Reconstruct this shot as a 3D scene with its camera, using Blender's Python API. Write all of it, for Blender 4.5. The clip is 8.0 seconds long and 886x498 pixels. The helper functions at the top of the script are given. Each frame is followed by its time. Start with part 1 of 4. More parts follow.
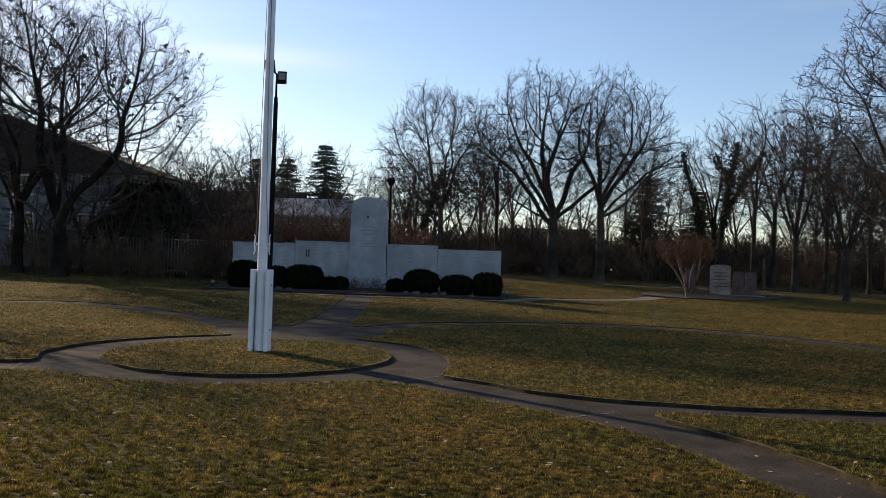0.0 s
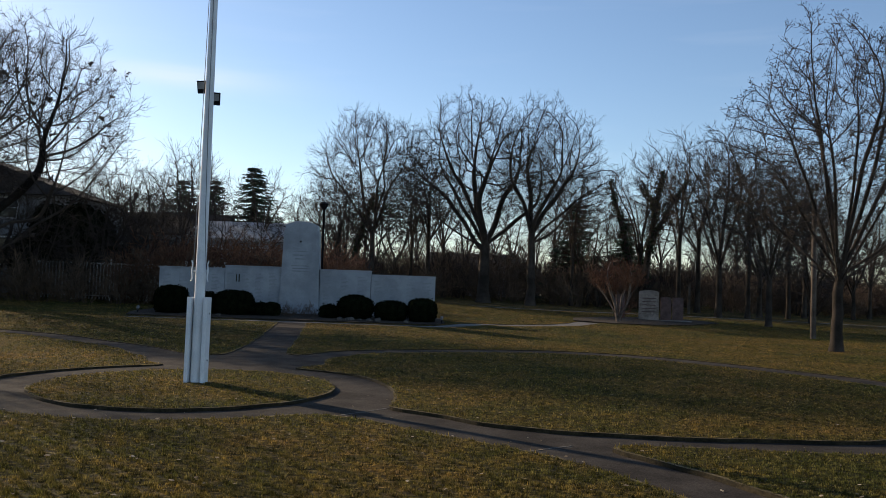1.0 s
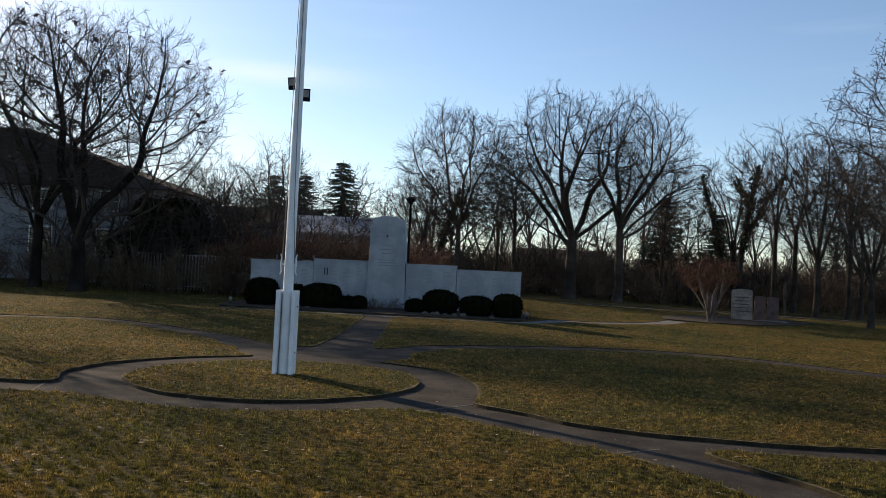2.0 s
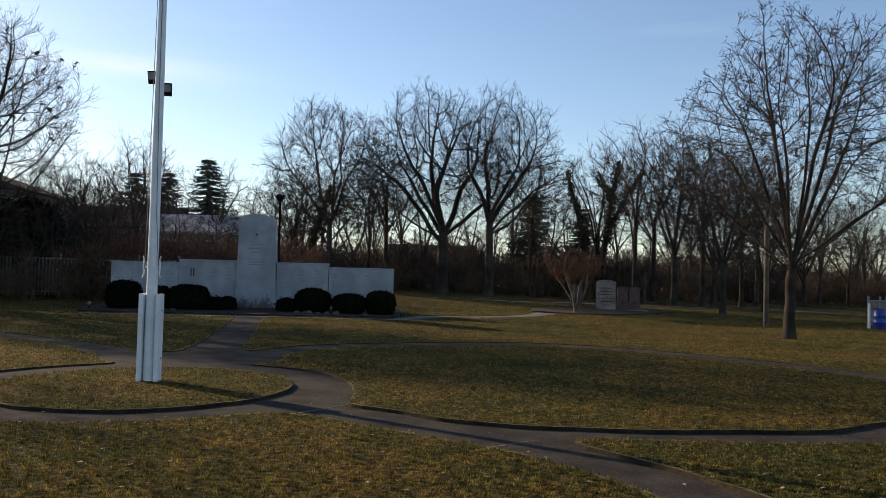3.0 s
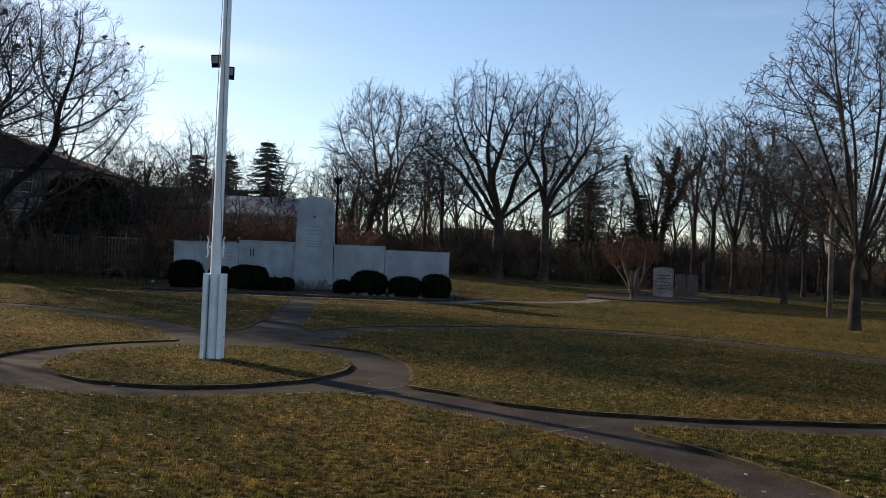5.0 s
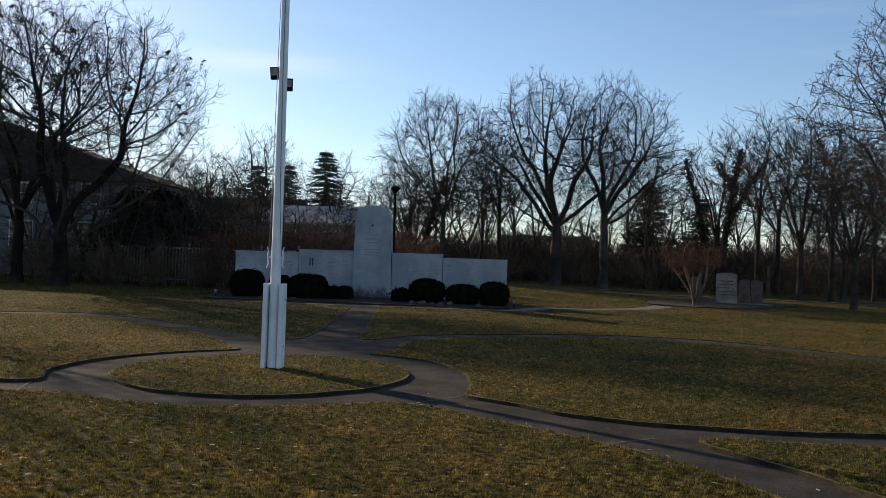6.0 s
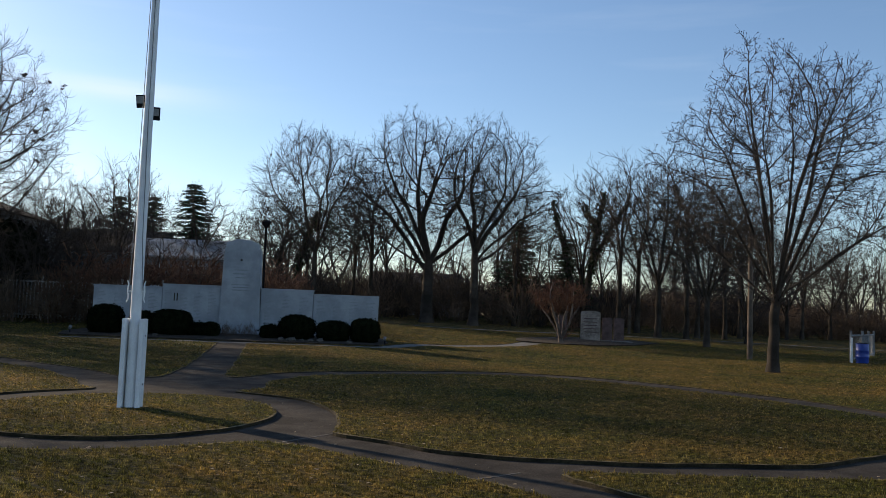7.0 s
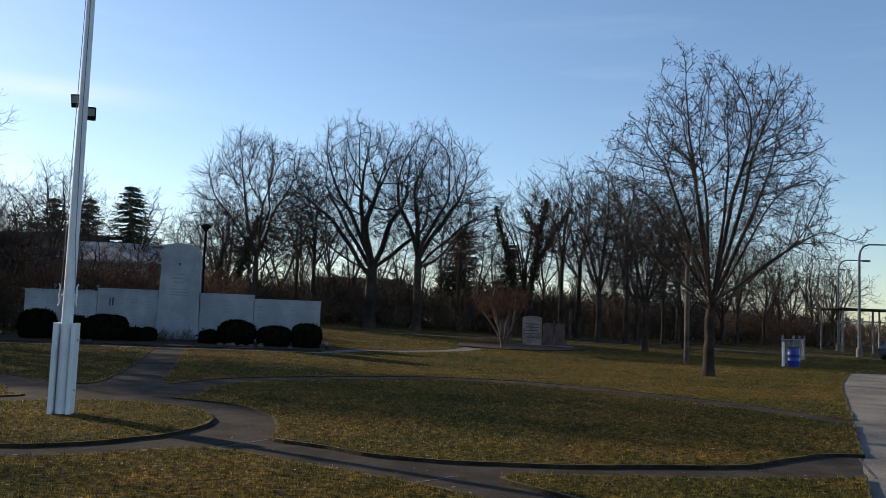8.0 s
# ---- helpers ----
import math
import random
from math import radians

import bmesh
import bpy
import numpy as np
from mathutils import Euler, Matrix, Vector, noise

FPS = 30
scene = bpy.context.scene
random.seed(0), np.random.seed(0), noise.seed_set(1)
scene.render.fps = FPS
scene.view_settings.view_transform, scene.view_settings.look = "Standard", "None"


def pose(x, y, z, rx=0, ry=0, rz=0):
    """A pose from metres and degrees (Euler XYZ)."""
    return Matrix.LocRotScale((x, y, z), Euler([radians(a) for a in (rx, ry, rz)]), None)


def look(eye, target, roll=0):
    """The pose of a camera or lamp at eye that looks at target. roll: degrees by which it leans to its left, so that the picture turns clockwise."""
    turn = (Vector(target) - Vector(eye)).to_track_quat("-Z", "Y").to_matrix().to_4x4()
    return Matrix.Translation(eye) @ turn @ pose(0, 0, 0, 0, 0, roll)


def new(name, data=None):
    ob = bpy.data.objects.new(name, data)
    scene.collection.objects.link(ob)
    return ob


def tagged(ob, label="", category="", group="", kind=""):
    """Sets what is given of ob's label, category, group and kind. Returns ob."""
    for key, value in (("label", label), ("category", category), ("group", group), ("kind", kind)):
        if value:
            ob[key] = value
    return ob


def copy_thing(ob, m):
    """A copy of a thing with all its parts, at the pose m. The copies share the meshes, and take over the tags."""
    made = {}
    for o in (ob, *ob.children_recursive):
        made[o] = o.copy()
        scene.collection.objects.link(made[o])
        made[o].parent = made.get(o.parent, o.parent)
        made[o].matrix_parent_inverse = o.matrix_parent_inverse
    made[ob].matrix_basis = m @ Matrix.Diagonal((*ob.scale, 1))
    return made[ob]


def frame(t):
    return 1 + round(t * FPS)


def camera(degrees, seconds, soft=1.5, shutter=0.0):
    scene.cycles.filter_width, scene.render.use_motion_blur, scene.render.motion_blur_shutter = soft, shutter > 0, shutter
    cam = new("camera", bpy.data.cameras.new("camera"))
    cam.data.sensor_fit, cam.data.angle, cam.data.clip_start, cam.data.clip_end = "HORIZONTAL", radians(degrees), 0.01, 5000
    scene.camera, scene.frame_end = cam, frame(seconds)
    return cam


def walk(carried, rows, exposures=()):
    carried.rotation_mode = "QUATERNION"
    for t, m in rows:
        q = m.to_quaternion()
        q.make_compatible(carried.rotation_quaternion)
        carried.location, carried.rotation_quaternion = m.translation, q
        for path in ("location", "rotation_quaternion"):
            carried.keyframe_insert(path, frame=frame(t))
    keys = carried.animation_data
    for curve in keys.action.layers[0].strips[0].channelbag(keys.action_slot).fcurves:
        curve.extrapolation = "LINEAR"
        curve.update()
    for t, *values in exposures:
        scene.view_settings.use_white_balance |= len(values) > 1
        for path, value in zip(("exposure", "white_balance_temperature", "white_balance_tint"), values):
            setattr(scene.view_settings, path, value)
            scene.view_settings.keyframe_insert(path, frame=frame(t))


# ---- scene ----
cam = camera(54.8, 8.0, soft=0.65)
PATH = [
    (0, (1.34, -1.074, 1.529), (1.183, 0.92, 1.567), 1.9),
    (0.5, (1.141, -0.96, 1.568), (0.95, 1.03, 1.633), 1.7),
    (1, (1.027, -0.834, 1.582), (1.037, 1.164, 1.682), 2.0),
    (1.5, (1.025, -0.789, 1.589), (0.909, 1.206, 1.678), 2.3),
    (1.7, (1.026, -0.767, 1.587), (0.833, 1.222, 1.666), 2.8),
    (2.8, (1.012, -0.674, 1.626), (0.986, 1.323, 1.715), 1.2),
    (3, (1.016, -0.676, 1.621), (1.125, 1.319, 1.703), 1.4),
    (3.5, (1.001, -0.703, 1.615), (1.188, 1.288, 1.673), 2.0),
    (4, (0.993, -0.706, 1.615), (1.131, 1.288, 1.684), 2.5),
    (4.5, (0.985, -0.673, 1.617), (1.072, 1.325, 1.674), 2.3),
    (5, (0.954, -0.714, 1.616), (0.937, 1.285, 1.657), 2.3),
    (5.2, (0.939, -0.705, 1.62), (0.861, 1.294, 1.651), 2.1),
    (6.3, (0.956, -0.638, 1.645), (0.802, 1.354, 1.729), 1.9),
    (6.5, (0.951, -0.633, 1.637), (0.871, 1.362, 1.751), 2.0),
    (7, (0.975, -0.652, 1.63), (1.117, 1.337, 1.779), 2.2),
    (7.5, (0.975, -0.64, 1.626), (1.192, 1.342, 1.785), 2.2),
    (8, (1.018, -0.664, 1.608), (1.29, 1.31, 1.775), 2.2),
]
walk(cam, [(t, look(eye, target, roll)) for t, eye, target, roll in PATH], [(0, 0.57, 6650, 16), (0.5, 0.33, 6350, 13), (1.5, 0.55, 6450, 13), (3, 0.57, 6650, 14), (4, 0.61, 6600, 14), (5.2, 0.6, 6550, 15), (6.3, 0.42, 6300, 12), (7, 0.49, 6280, 12), (8, 0.5, 6200, 12)])

# ---- light ----
SUN_AZ, SUN_EL = -48.0, 19.0      # degrees from +y towards +x, and above the horizon
sun_way = Vector((math.sin(radians(SUN_AZ)) * math.cos(radians(SUN_EL)),
                  math.cos(radians(SUN_AZ)) * math.cos(radians(SUN_EL)), math.sin(radians(SUN_EL))))
sun_data = bpy.data.lights.new("sun", "SUN")
sun_data.energy, sun_data.angle, sun_data.color = 4.5, radians(0.6), (1.0, 0.80, 0.55)
sun = new("sun", sun_data)
sun.matrix_world = look(sun_way * 200, (0, 0, 0))

world = bpy.data.worlds.new("sky")
scene.world = world
world.use_nodes = True
wn, wl = world.node_tree.nodes, world.node_tree.links
sky = wn.new("ShaderNodeTexSky")
sky.sky_type, sky.sun_disc = "NISHITA", False
sky.sun_elevation, sky.sun_rotation = radians(SUN_EL), radians(SUN_AZ)
sky.air_density, sky.dust_density, sky.ozone_density, sky.altitude = 1.0, 0.35, 2.4, 20


def sky_math(op, a, b):
    m = wn.new("ShaderNodeMath")
    m.operation = op
    for sock, v in zip(m.inputs, (a, b)):
        if isinstance(v, (int, float)):
            sock.default_value = v
        else:
            wl.new(v, sock)
    return m.outputs[0]


# thin high cirrus low in the sky ahead, and fainter wisps all round
geo = wn.new("ShaderNodeTexCoord")
split = wn.new("ShaderNodeSeparateXYZ")
wl.new(geo.outputs["Generated"], split.inputs[0])
wisp_map = wn.new("ShaderNodeMapping")
wisp_map.inputs["Scale"].default_value = (3.0, 3.0, 26.0)
wl.new(geo.outputs["Generated"], wisp_map.inputs[0])
wisp = wn.new("ShaderNodeTexNoise")
wisp.inputs["Scale"].default_value, wisp.inputs["Detail"].default_value = 1.6, 5.0
wl.new(wisp_map.outputs[0], wisp.inputs["Vector"])
band = sky_math("SUBTRACT", split.outputs[2], 0.226)
band = sky_math("POWER", 2.718, sky_math("MULTIPLY", sky_math("MULTIPLY", band, band), -9000.0))
reach = sky_math("ADD", split.outputs[0], 0.30)
reach = sky_math("POWER", 2.718, sky_math("MULTIPLY", sky_math("MULTIPLY", reach, reach), -90.0))
ahead = sky_math("GREATER_THAN", split.outputs[1], 0.0)
streak = sky_math("MULTIPLY", sky_math("MULTIPLY", band, reach), ahead)
thin = sky_math("MULTIPLY", sky_math("MAXIMUM", sky_math("SUBTRACT", wisp.outputs["Fac"], 0.55), 0.0), 0.25)
veil = sky_math("ADD", sky_math("MULTIPLY", streak, sky_math("MULTIPLY", wisp.outputs["Fac"], 0.75)), thin)
cloud = wn.new("ShaderNodeMix")
cloud.data_type = "RGBA"
wl.new(veil, cloud.inputs[0])
wl.new(sky.outputs[0], cloud.inputs[6])
cloud.inputs[7].default_value = (6.2, 6.6, 7.0, 1)
wl.new(cloud.outputs[2], wn["Background"].inputs[0])
wn["Background"].inputs[1].default_value = 0.112


# ---- materials ----
def material(name, build):
    m = bpy.data.materials.new(name)
    m.use_nodes = True
    n, l = m.node_tree.nodes, m.node_tree.links
    build(n, l, n["Principled BSDF"])
    return m


def noise_tex(n, l, scale, detail=4.0, rough=0.6, coord="Object", stretch=None):
    t = n.new("ShaderNodeTexCoord")
    x = n.new("ShaderNodeTexNoise")
    x.inputs["Scale"].default_value, x.inputs["Detail"].default_value, x.inputs["Roughness"].default_value = scale, detail, rough
    if stretch:
        mp = n.new("ShaderNodeMapping")
        mp.inputs["Scale"].default_value = stretch
        l.new(t.outputs[coord], mp.inputs[0])
        l.new(mp.outputs[0], x.inputs["Vector"])
    else:
        l.new(t.outputs[coord], x.inputs["Vector"])
    return x.outputs["Fac"]


def ramp(n, l, fac, stops):
    r = n.new("ShaderNodeValToRGB")
    el = r.color_ramp.elements
    while len(el) < len(stops):
        el.new(0.5)
    for e, (pos, col) in zip(el, stops):
        e.position, e.color = pos, (*col, 1)
    l.new(fac, r.inputs[0])
    return r.outputs[0]


def mix(n, l, fac, a, b, mode="MIX"):
    m = n.new("ShaderNodeMix")
    m.data_type, m.blend_type = "RGBA", mode
    for sock, v in ((m.inputs[0], fac), (m.inputs[6], a), (m.inputs[7], b)):
        if isinstance(v, (int, float)):
            sock.default_value = v
        elif isinstance(v, tuple):
            sock.default_value = (*v, 1)
        else:
            l.new(v, sock)
    return m.outputs[2]


def bump(n, l, bsdf, fac, strength, dist):
    b = n.new("ShaderNodeBump")
    b.inputs["Strength"].default_value, b.inputs["Distance"].default_value = strength, dist
    l.new(fac, b.inputs["Height"])
    l.new(b.outputs[0], bsdf.inputs["Normal"])


def two_scale(name, dark, light, coarse, fine, rough=0.85, bump_d=0.01, bump_s=0.6, stretch=None, coord="Object", metal=0.0, vary=0.0, spec=0.2, grain=0.42):
    """A surface whose colour runs from dark to light over coarse patches and fine grain."""
    def build(n, l, b):
        c = ramp(n, l, noise_tex(n, l, coarse, 3, 0.6, coord), [(0.38, dark), (0.62, light)])
        f = noise_tex(n, l, fine, 5, 0.7, coord, stretch)
        g = ramp(n, l, f, [(0.36, (1 - grain,) * 3), (0.64, (1 + 0.85 * grain,) * 3)])
        out = mix(n, l, 1.0, c, g, "MULTIPLY")
        if vary:
            o = n.new("ShaderNodeObjectInfo")
            v = ramp(n, l, o.outputs["Random"], [(0.0, (1 - vary,) * 3), (1.0, (1 + vary,) * 3)])
            out = mix(n, l, 1.0, out, v, "MULTIPLY")
        l.new(out, b.inputs["Base Color"])
        b.inputs["Roughness"].default_value, b.inputs["Metallic"].default_value = rough, metal
        b.inputs["Specular IOR Level"].default_value = spec if rough > 0.45 else 0.5
        bump(n, l, b, f, bump_s, bump_d)
    return material(name, build)


def lawn_build(n, l, b):
    big = noise_tex(n, l, 0.22, 4, 0.6)
    mid = noise_tex(n, l, 1.7, 5, 0.65)
    tuft_shade = noise_tex(n, l, 9.0, 6, 0.75, "Object", (1.0, 1.7, 1.0))
    fine = noise_tex(n, l, 45.0, 3, 0.7)
    base = ramp(n, l, big, [(0.38, (0.046, 0.046, 0.013)), (0.5, (0.080, 0.064, 0.019)), (0.62, (0.118, 0.083, 0.026))])
    patch = ramp(n, l, mid, [(0.38, (0.66, 0.76, 0.6)), (0.5, (1.0, 1.0, 1.0)), (0.62, (1.35, 1.2, 1.1))])
    # uneven grass tone; its dark end also paints the shade between tufts
    grain = ramp(n, l, tuft_shade, [(0.41, (0.22, 0.24, 0.20)), (0.5, (0.88, 0.88, 0.86)), (0.59, (2.1, 1.95, 1.75))])
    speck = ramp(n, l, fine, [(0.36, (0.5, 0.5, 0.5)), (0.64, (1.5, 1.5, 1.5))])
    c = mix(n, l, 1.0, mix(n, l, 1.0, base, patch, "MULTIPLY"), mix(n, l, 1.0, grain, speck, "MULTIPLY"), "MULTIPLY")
    l.new(c, b.inputs["Base Color"])
    b.inputs["Roughness"].default_value = 1.0
    b.inputs["Specular IOR Level"].default_value = 0.1
    bump(n, l, b, grain, 0.9, 0.045)


def blade_build(n, l, b):
    i = n.new("ShaderNodeNewGeometry")
    c = ramp(n, l, i.outputs["Random Per Island"], [(0.0, (0.078, 0.066, 0.018)), (0.4, (0.116, 0.092, 0.027)), (0.8, (0.168, 0.130, 0.044)), (1.0, (0.23, 0.182, 0.078))])
    big = noise_tex(n, l, 0.22, 4, 0.6)
    tint = ramp(n, l, big, [(0.32, (0.66, 0.85, 0.7)), (0.7, (1.15, 1.0, 0.9))])
    # same tone on the blades, lit tops and shaded gaps of tufts painted in
    tuft_shade = ramp(n, l, noise_tex(n, l, 9.0, 6, 0.75, "Object", (1.0, 1.7, 1.0)), [(0.41, (0.22, 0.24, 0.20)), (0.5, (0.88, 0.88, 0.86)), (0.59, (2.1, 1.95, 1.75))])
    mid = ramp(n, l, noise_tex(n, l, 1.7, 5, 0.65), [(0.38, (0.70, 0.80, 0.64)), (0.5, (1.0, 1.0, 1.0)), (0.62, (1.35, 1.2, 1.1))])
    tint = mix(n, l, 1.0, tint, mix(n, l, 1.0, tuft_shade, mid, "MULTIPLY"), "MULTIPLY")
    l.new(mix(n, l, 1.0, c, tint, "MULTIPLY"), b.inputs["Base Color"])
    b.inputs["Roughness"].default_value = 0.9
    b.inputs["Specular IOR Level"].default_value = 0.15
    tr = n.new("ShaderNodeBsdfTranslucent")
    l.new(mix(n, l, 1.0, c, tint, "MULTIPLY"), tr.inputs["Color"])
    mx = n.new("ShaderNodeMixShader")
    mx.inputs[0].default_value = 0.4
    l.new(b.outputs[0], mx.inputs[1])
    l.new(tr.outputs[0], mx.inputs[2])
    l.new(mx.outputs[0], n["Material Output"].inputs["Surface"])


LAWN = material("winter_grass", lawn_build)
BLADE = material("grass_blades", blade_build)
SOIL = two_scale("cut_soil_edge", (0.020, 0.016, 0.009), (0.046, 0.035, 0.018), 3, 30, 1.0, 0.02)
ASPHALT = two_scale("worn_asphalt_path", (0.031, 0.0268, 0.0225), (0.058, 0.0495, 0.041), 1.6, 55, 0.95, 0.006, spec=0.05)
RIM = two_scale("pale_lawn_edge", (0.055, 0.044, 0.022), (0.17, 0.138, 0.082), 2.2, 26, 1.0, 0.012, spec=0.02)
CONCRETE = two_scale("driveway_concrete", (0.14, 0.13, 0.115), (0.21, 0.195, 0.175), 0.6, 40, 0.95, 0.004, spec=0.03)
MULCH = two_scale("bark_mulch", (0.022, 0.016, 0.011), (0.055, 0.04, 0.028), 3, 45, 1.0, 0.03)
STONE_WHITE = two_scale("pale_granite_panel", (0.245, 0.260, 0.280), (0.335, 0.350, 0.372), 1.1, 60, 0.6, 0.002, 0.3, grain=0.12)
STONE_NAMES = two_scale("shallow_incised_lines", (0.21, 0.222, 0.24), (0.285, 0.298, 0.315), 4, 60, 0.8, 0.002, grain=0.12)
DARK_BRONZE = two_scale("dark_bronze", (0.03, 0.028, 0.025), (0.06, 0.055, 0.045), 6, 80, 0.5, 0.001, metal=0.6)
WHITE_PAINT = two_scale("weathered_white_paint", (0.66, 0.67, 0.68), (0.80, 0.80, 0.80), 1.6, 30, 0.5, 0.002, 0.3, (6, 6, 1), grain=0.12)
BLACK_PAINT = two_scale("black_painted_steel", (0.007, 0.007, 0.009), (0.013, 0.013, 0.015), 3, 60, 0.8, 0.001, 0.2, grain=0.12, spec=0.03)
GREY_STEEL = two_scale("galvanised_steel", (0.13, 0.135, 0.14), (0.21, 0.215, 0.22), 3, 60, 0.6, 0.001, 0.2, grain=0.12)
LENS_GLASS = two_scale("frosted_lens", (0.22, 0.225, 0.23), (0.32, 0.32, 0.32), 5, 60, 0.15, 0.001, 0.1, grain=0.12)
# leaf colour lowered far enough to hold the foliage's own inner shade
HEDGE = two_scale("self_shaded_clipped_leaves", (0.0045, 0.006, 0.003), (0.010, 0.013, 0.006), 5, 40, 0.9, 0.02, vary=0.3, spec=0.0)
BARK = two_scale("grey_brown_bark", (0.028, 0.022, 0.017), (0.070, 0.054, 0.042), 0.8, 14, 0.95, 0.03, 0.8, (5, 5, 0.8), vary=0.25)
# darker copy of BARK: backlit shade of the left trees put into the colour
BARK_BACKLIT = two_scale("backlit_shade_bark", (0.012, 0.010, 0.009), (0.030, 0.025, 0.021), 0.8, 14, 0.95, 0.03, 0.8, (5, 5, 0.8), spec=0.05)
TWIG = two_scale("dark_twigs", (0.036, 0.028, 0.023), (0.066, 0.051, 0.041), 0.6, 9, 0.95, 0.004, 0.3, vary=0.25)
TWIG_RED = two_scale("russet_twigs", (0.085, 0.042, 0.026), (0.16, 0.080, 0.046), 0.9, 9, 0.95, 0.004, 0.3, vary=0.25)
TWIG_BROWN = two_scale("brown_brush_twigs", (0.075, 0.052, 0.037), (0.150, 0.104, 0.070), 0.7, 9, 0.95, 0.004, 0.3, vary=0.3)
PALE_BARK = two_scale("pale_smooth_bark", (0.085, 0.064, 0.052), (0.18, 0.14, 0.112), 2.0, 16, 0.85, 0.006, 0.5, (3, 3, 1))
ROCK = two_scale("dull_field_stone", (0.065, 0.058, 0.05), (0.13, 0.115, 0.10), 6, 30, 0.95, 0.02)
DRY_LEAF = two_scale("pale_dry_leaf", (0.16, 0.11, 0.06), (0.42, 0.33, 0.22), 9, 40, 0.9, 0.002)
NEEDLE = two_scale("fir_needles", (0.024, 0.045, 0.022), (0.055, 0.085, 0.042), 1.2, 20, 0.8, 0.01, vary=0.2)
IVY = two_scale("ivy_leaves", (0.015, 0.026, 0.010), (0.035, 0.05, 0.02), 2.5, 30, 0.6, 0.01)
ROOF = two_scale("brown_roof_shingle", (0.035, 0.027, 0.022), (0.075, 0.058, 0.047), 0.7, 12, 0.95, 0.02, 0.6, (1, 6, 6))
ROOF_GREY = two_scale("grey_roof_shingle", (0.30, 0.29, 0.28), (0.44, 0.43, 0.41), 0.7, 12, 0.95, 0.02, 0.6, (1, 6, 6))
SIDING = two_scale("pale_siding", (0.19, 0.198, 0.215), (0.26, 0.268, 0.28), 0.5, 9, 0.8, 0.02, 0.5, (0.2, 0.2, 8), grain=0.12)
FENCE_WHITE = two_scale("white_fence_board", (0.36, 0.37, 0.37), (0.56, 0.56, 0.54), 0.9, 20, 0.8, 0.004, 0.3, vary=0.15, grain=0.12)
WINDOW_DARK = two_scale("dark_window_glass", (0.015, 0.017, 0.02), (0.03, 0.033, 0.037), 0.8, 4, 0.08, 0.0, 0.0, grain=0.12)
STONE_TAN = two_scale("rough_tan_granite", (0.20, 0.16, 0.13), (0.36, 0.29, 0.24), 2.4, 24, 0.85, 0.03, 0.8)
STONE_RED = two_scale("polished_red_brown_granite", (0.085, 0.054, 0.049), (0.145, 0.092, 0.082), 3, 60, 0.6, 0.001, 0.2)
BLUE_PLASTIC = two_scale("blue_plastic", (0.012, 0.035, 0.22), (0.02, 0.055, 0.32), 2, 25, 0.4, 0.002, 0.2, grain=0.12)
WOOD_POLE = two_scale("weathered_pole_wood", (0.07, 0.052, 0.04), (0.14, 0.11, 0.085), 1.2, 18, 0.95, 0.01, 0.6, (5, 5, 0.7))
CAR_PAINT = two_scale("dark_blue_car_paint", (0.015, 0.02, 0.04), (0.022, 0.03, 0.055), 0.8, 8, 0.25, 0.0, 0.0, grain=0.12)
RUBBER = two_scale("black_rubber", (0.012, 0.012, 0.012), (0.02, 0.02, 0.02), 3, 40, 0.9, 0.003)


# ---- building helpers ----
def part(name, bm, mat, parent=None, label=""):
    me = bpy.data.meshes.new(name)
    bm.to_mesh(me)
    bm.free()
    me.materials.append(mat)
    ob = new(name, me)
    ob.parent = parent
    if label:
        ob["label"] = label
    return ob


def part_data(name, verts, faces, mat, parent=None, label="", smooth=False):
    """faces: a list of tuples, or an array of triangles or quads."""
    me = bpy.data.meshes.new(name)
    if isinstance(faces, np.ndarray):
        k = faces.shape[1]
        me.vertices.add(len(verts))
        me.vertices.foreach_set("co", np.asarray(verts, dtype=np.float32).ravel())
        me.loops.add(faces.size)
        me.loops.foreach_set("vertex_index", faces.astype(np.int32).ravel())
        me.polygons.add(len(faces))
        me.polygons.foreach_set("loop_start", np.arange(0, faces.size, k, dtype=np.int32))
        me.update(calc_edges=True)
    else:
        me.from_pydata(verts, [], faces)
    me.materials.append(mat)
    me.polygons.foreach_set("use_smooth", [smooth] * len(me.polygons))
    me.update()
    ob = new(name, me)
    ob.parent = parent
    if label:
        ob["label"] = label
    return ob


def thing(name, loc, label, category, group="", rz=0.0, kind=""):
    e = new(name)
    e.matrix_world = pose(*loc, 0, 0, rz)
    e.empty_display_size = 0.2
    return tagged(e, label, category, group, kind)


def box(bm, x0, x1, y0, y1, z0, z1, bev=0.0):
    r = bmesh.ops.create_cube(bm, size=1, matrix=Matrix.Translation(((x0 + x1) / 2, (y0 + y1) / 2, (z0 + z1) / 2)) @ Matrix.Diagonal((x1 - x0, y1 - y0, z1 - z0, 1)))
    if bev:
        vs = set(r["verts"])
        bmesh.ops.bevel(bm, geom=[e for e in bm.edges if e.verts[0] in vs and e.verts[1] in vs], offset=bev, segments=2, affect="EDGES", profile=0.6)
    return bm


def boxed(*a, **k):
    return box(bmesh.new(), *a, **k)


def cyl(bm, p, q, r0, r1, sides=12, caps=True):
    p, q = Vector(p), Vector(q)
    m = Matrix.Translation((p + q) / 2) @ (q - p).to_track_quat("Z", "Y").to_matrix().to_4x4()
    bmesh.ops.create_cone(bm, cap_ends=caps, segments=sides, radius1=r0, radius2=r1, depth=(q - p).length, matrix=m)
    return bm


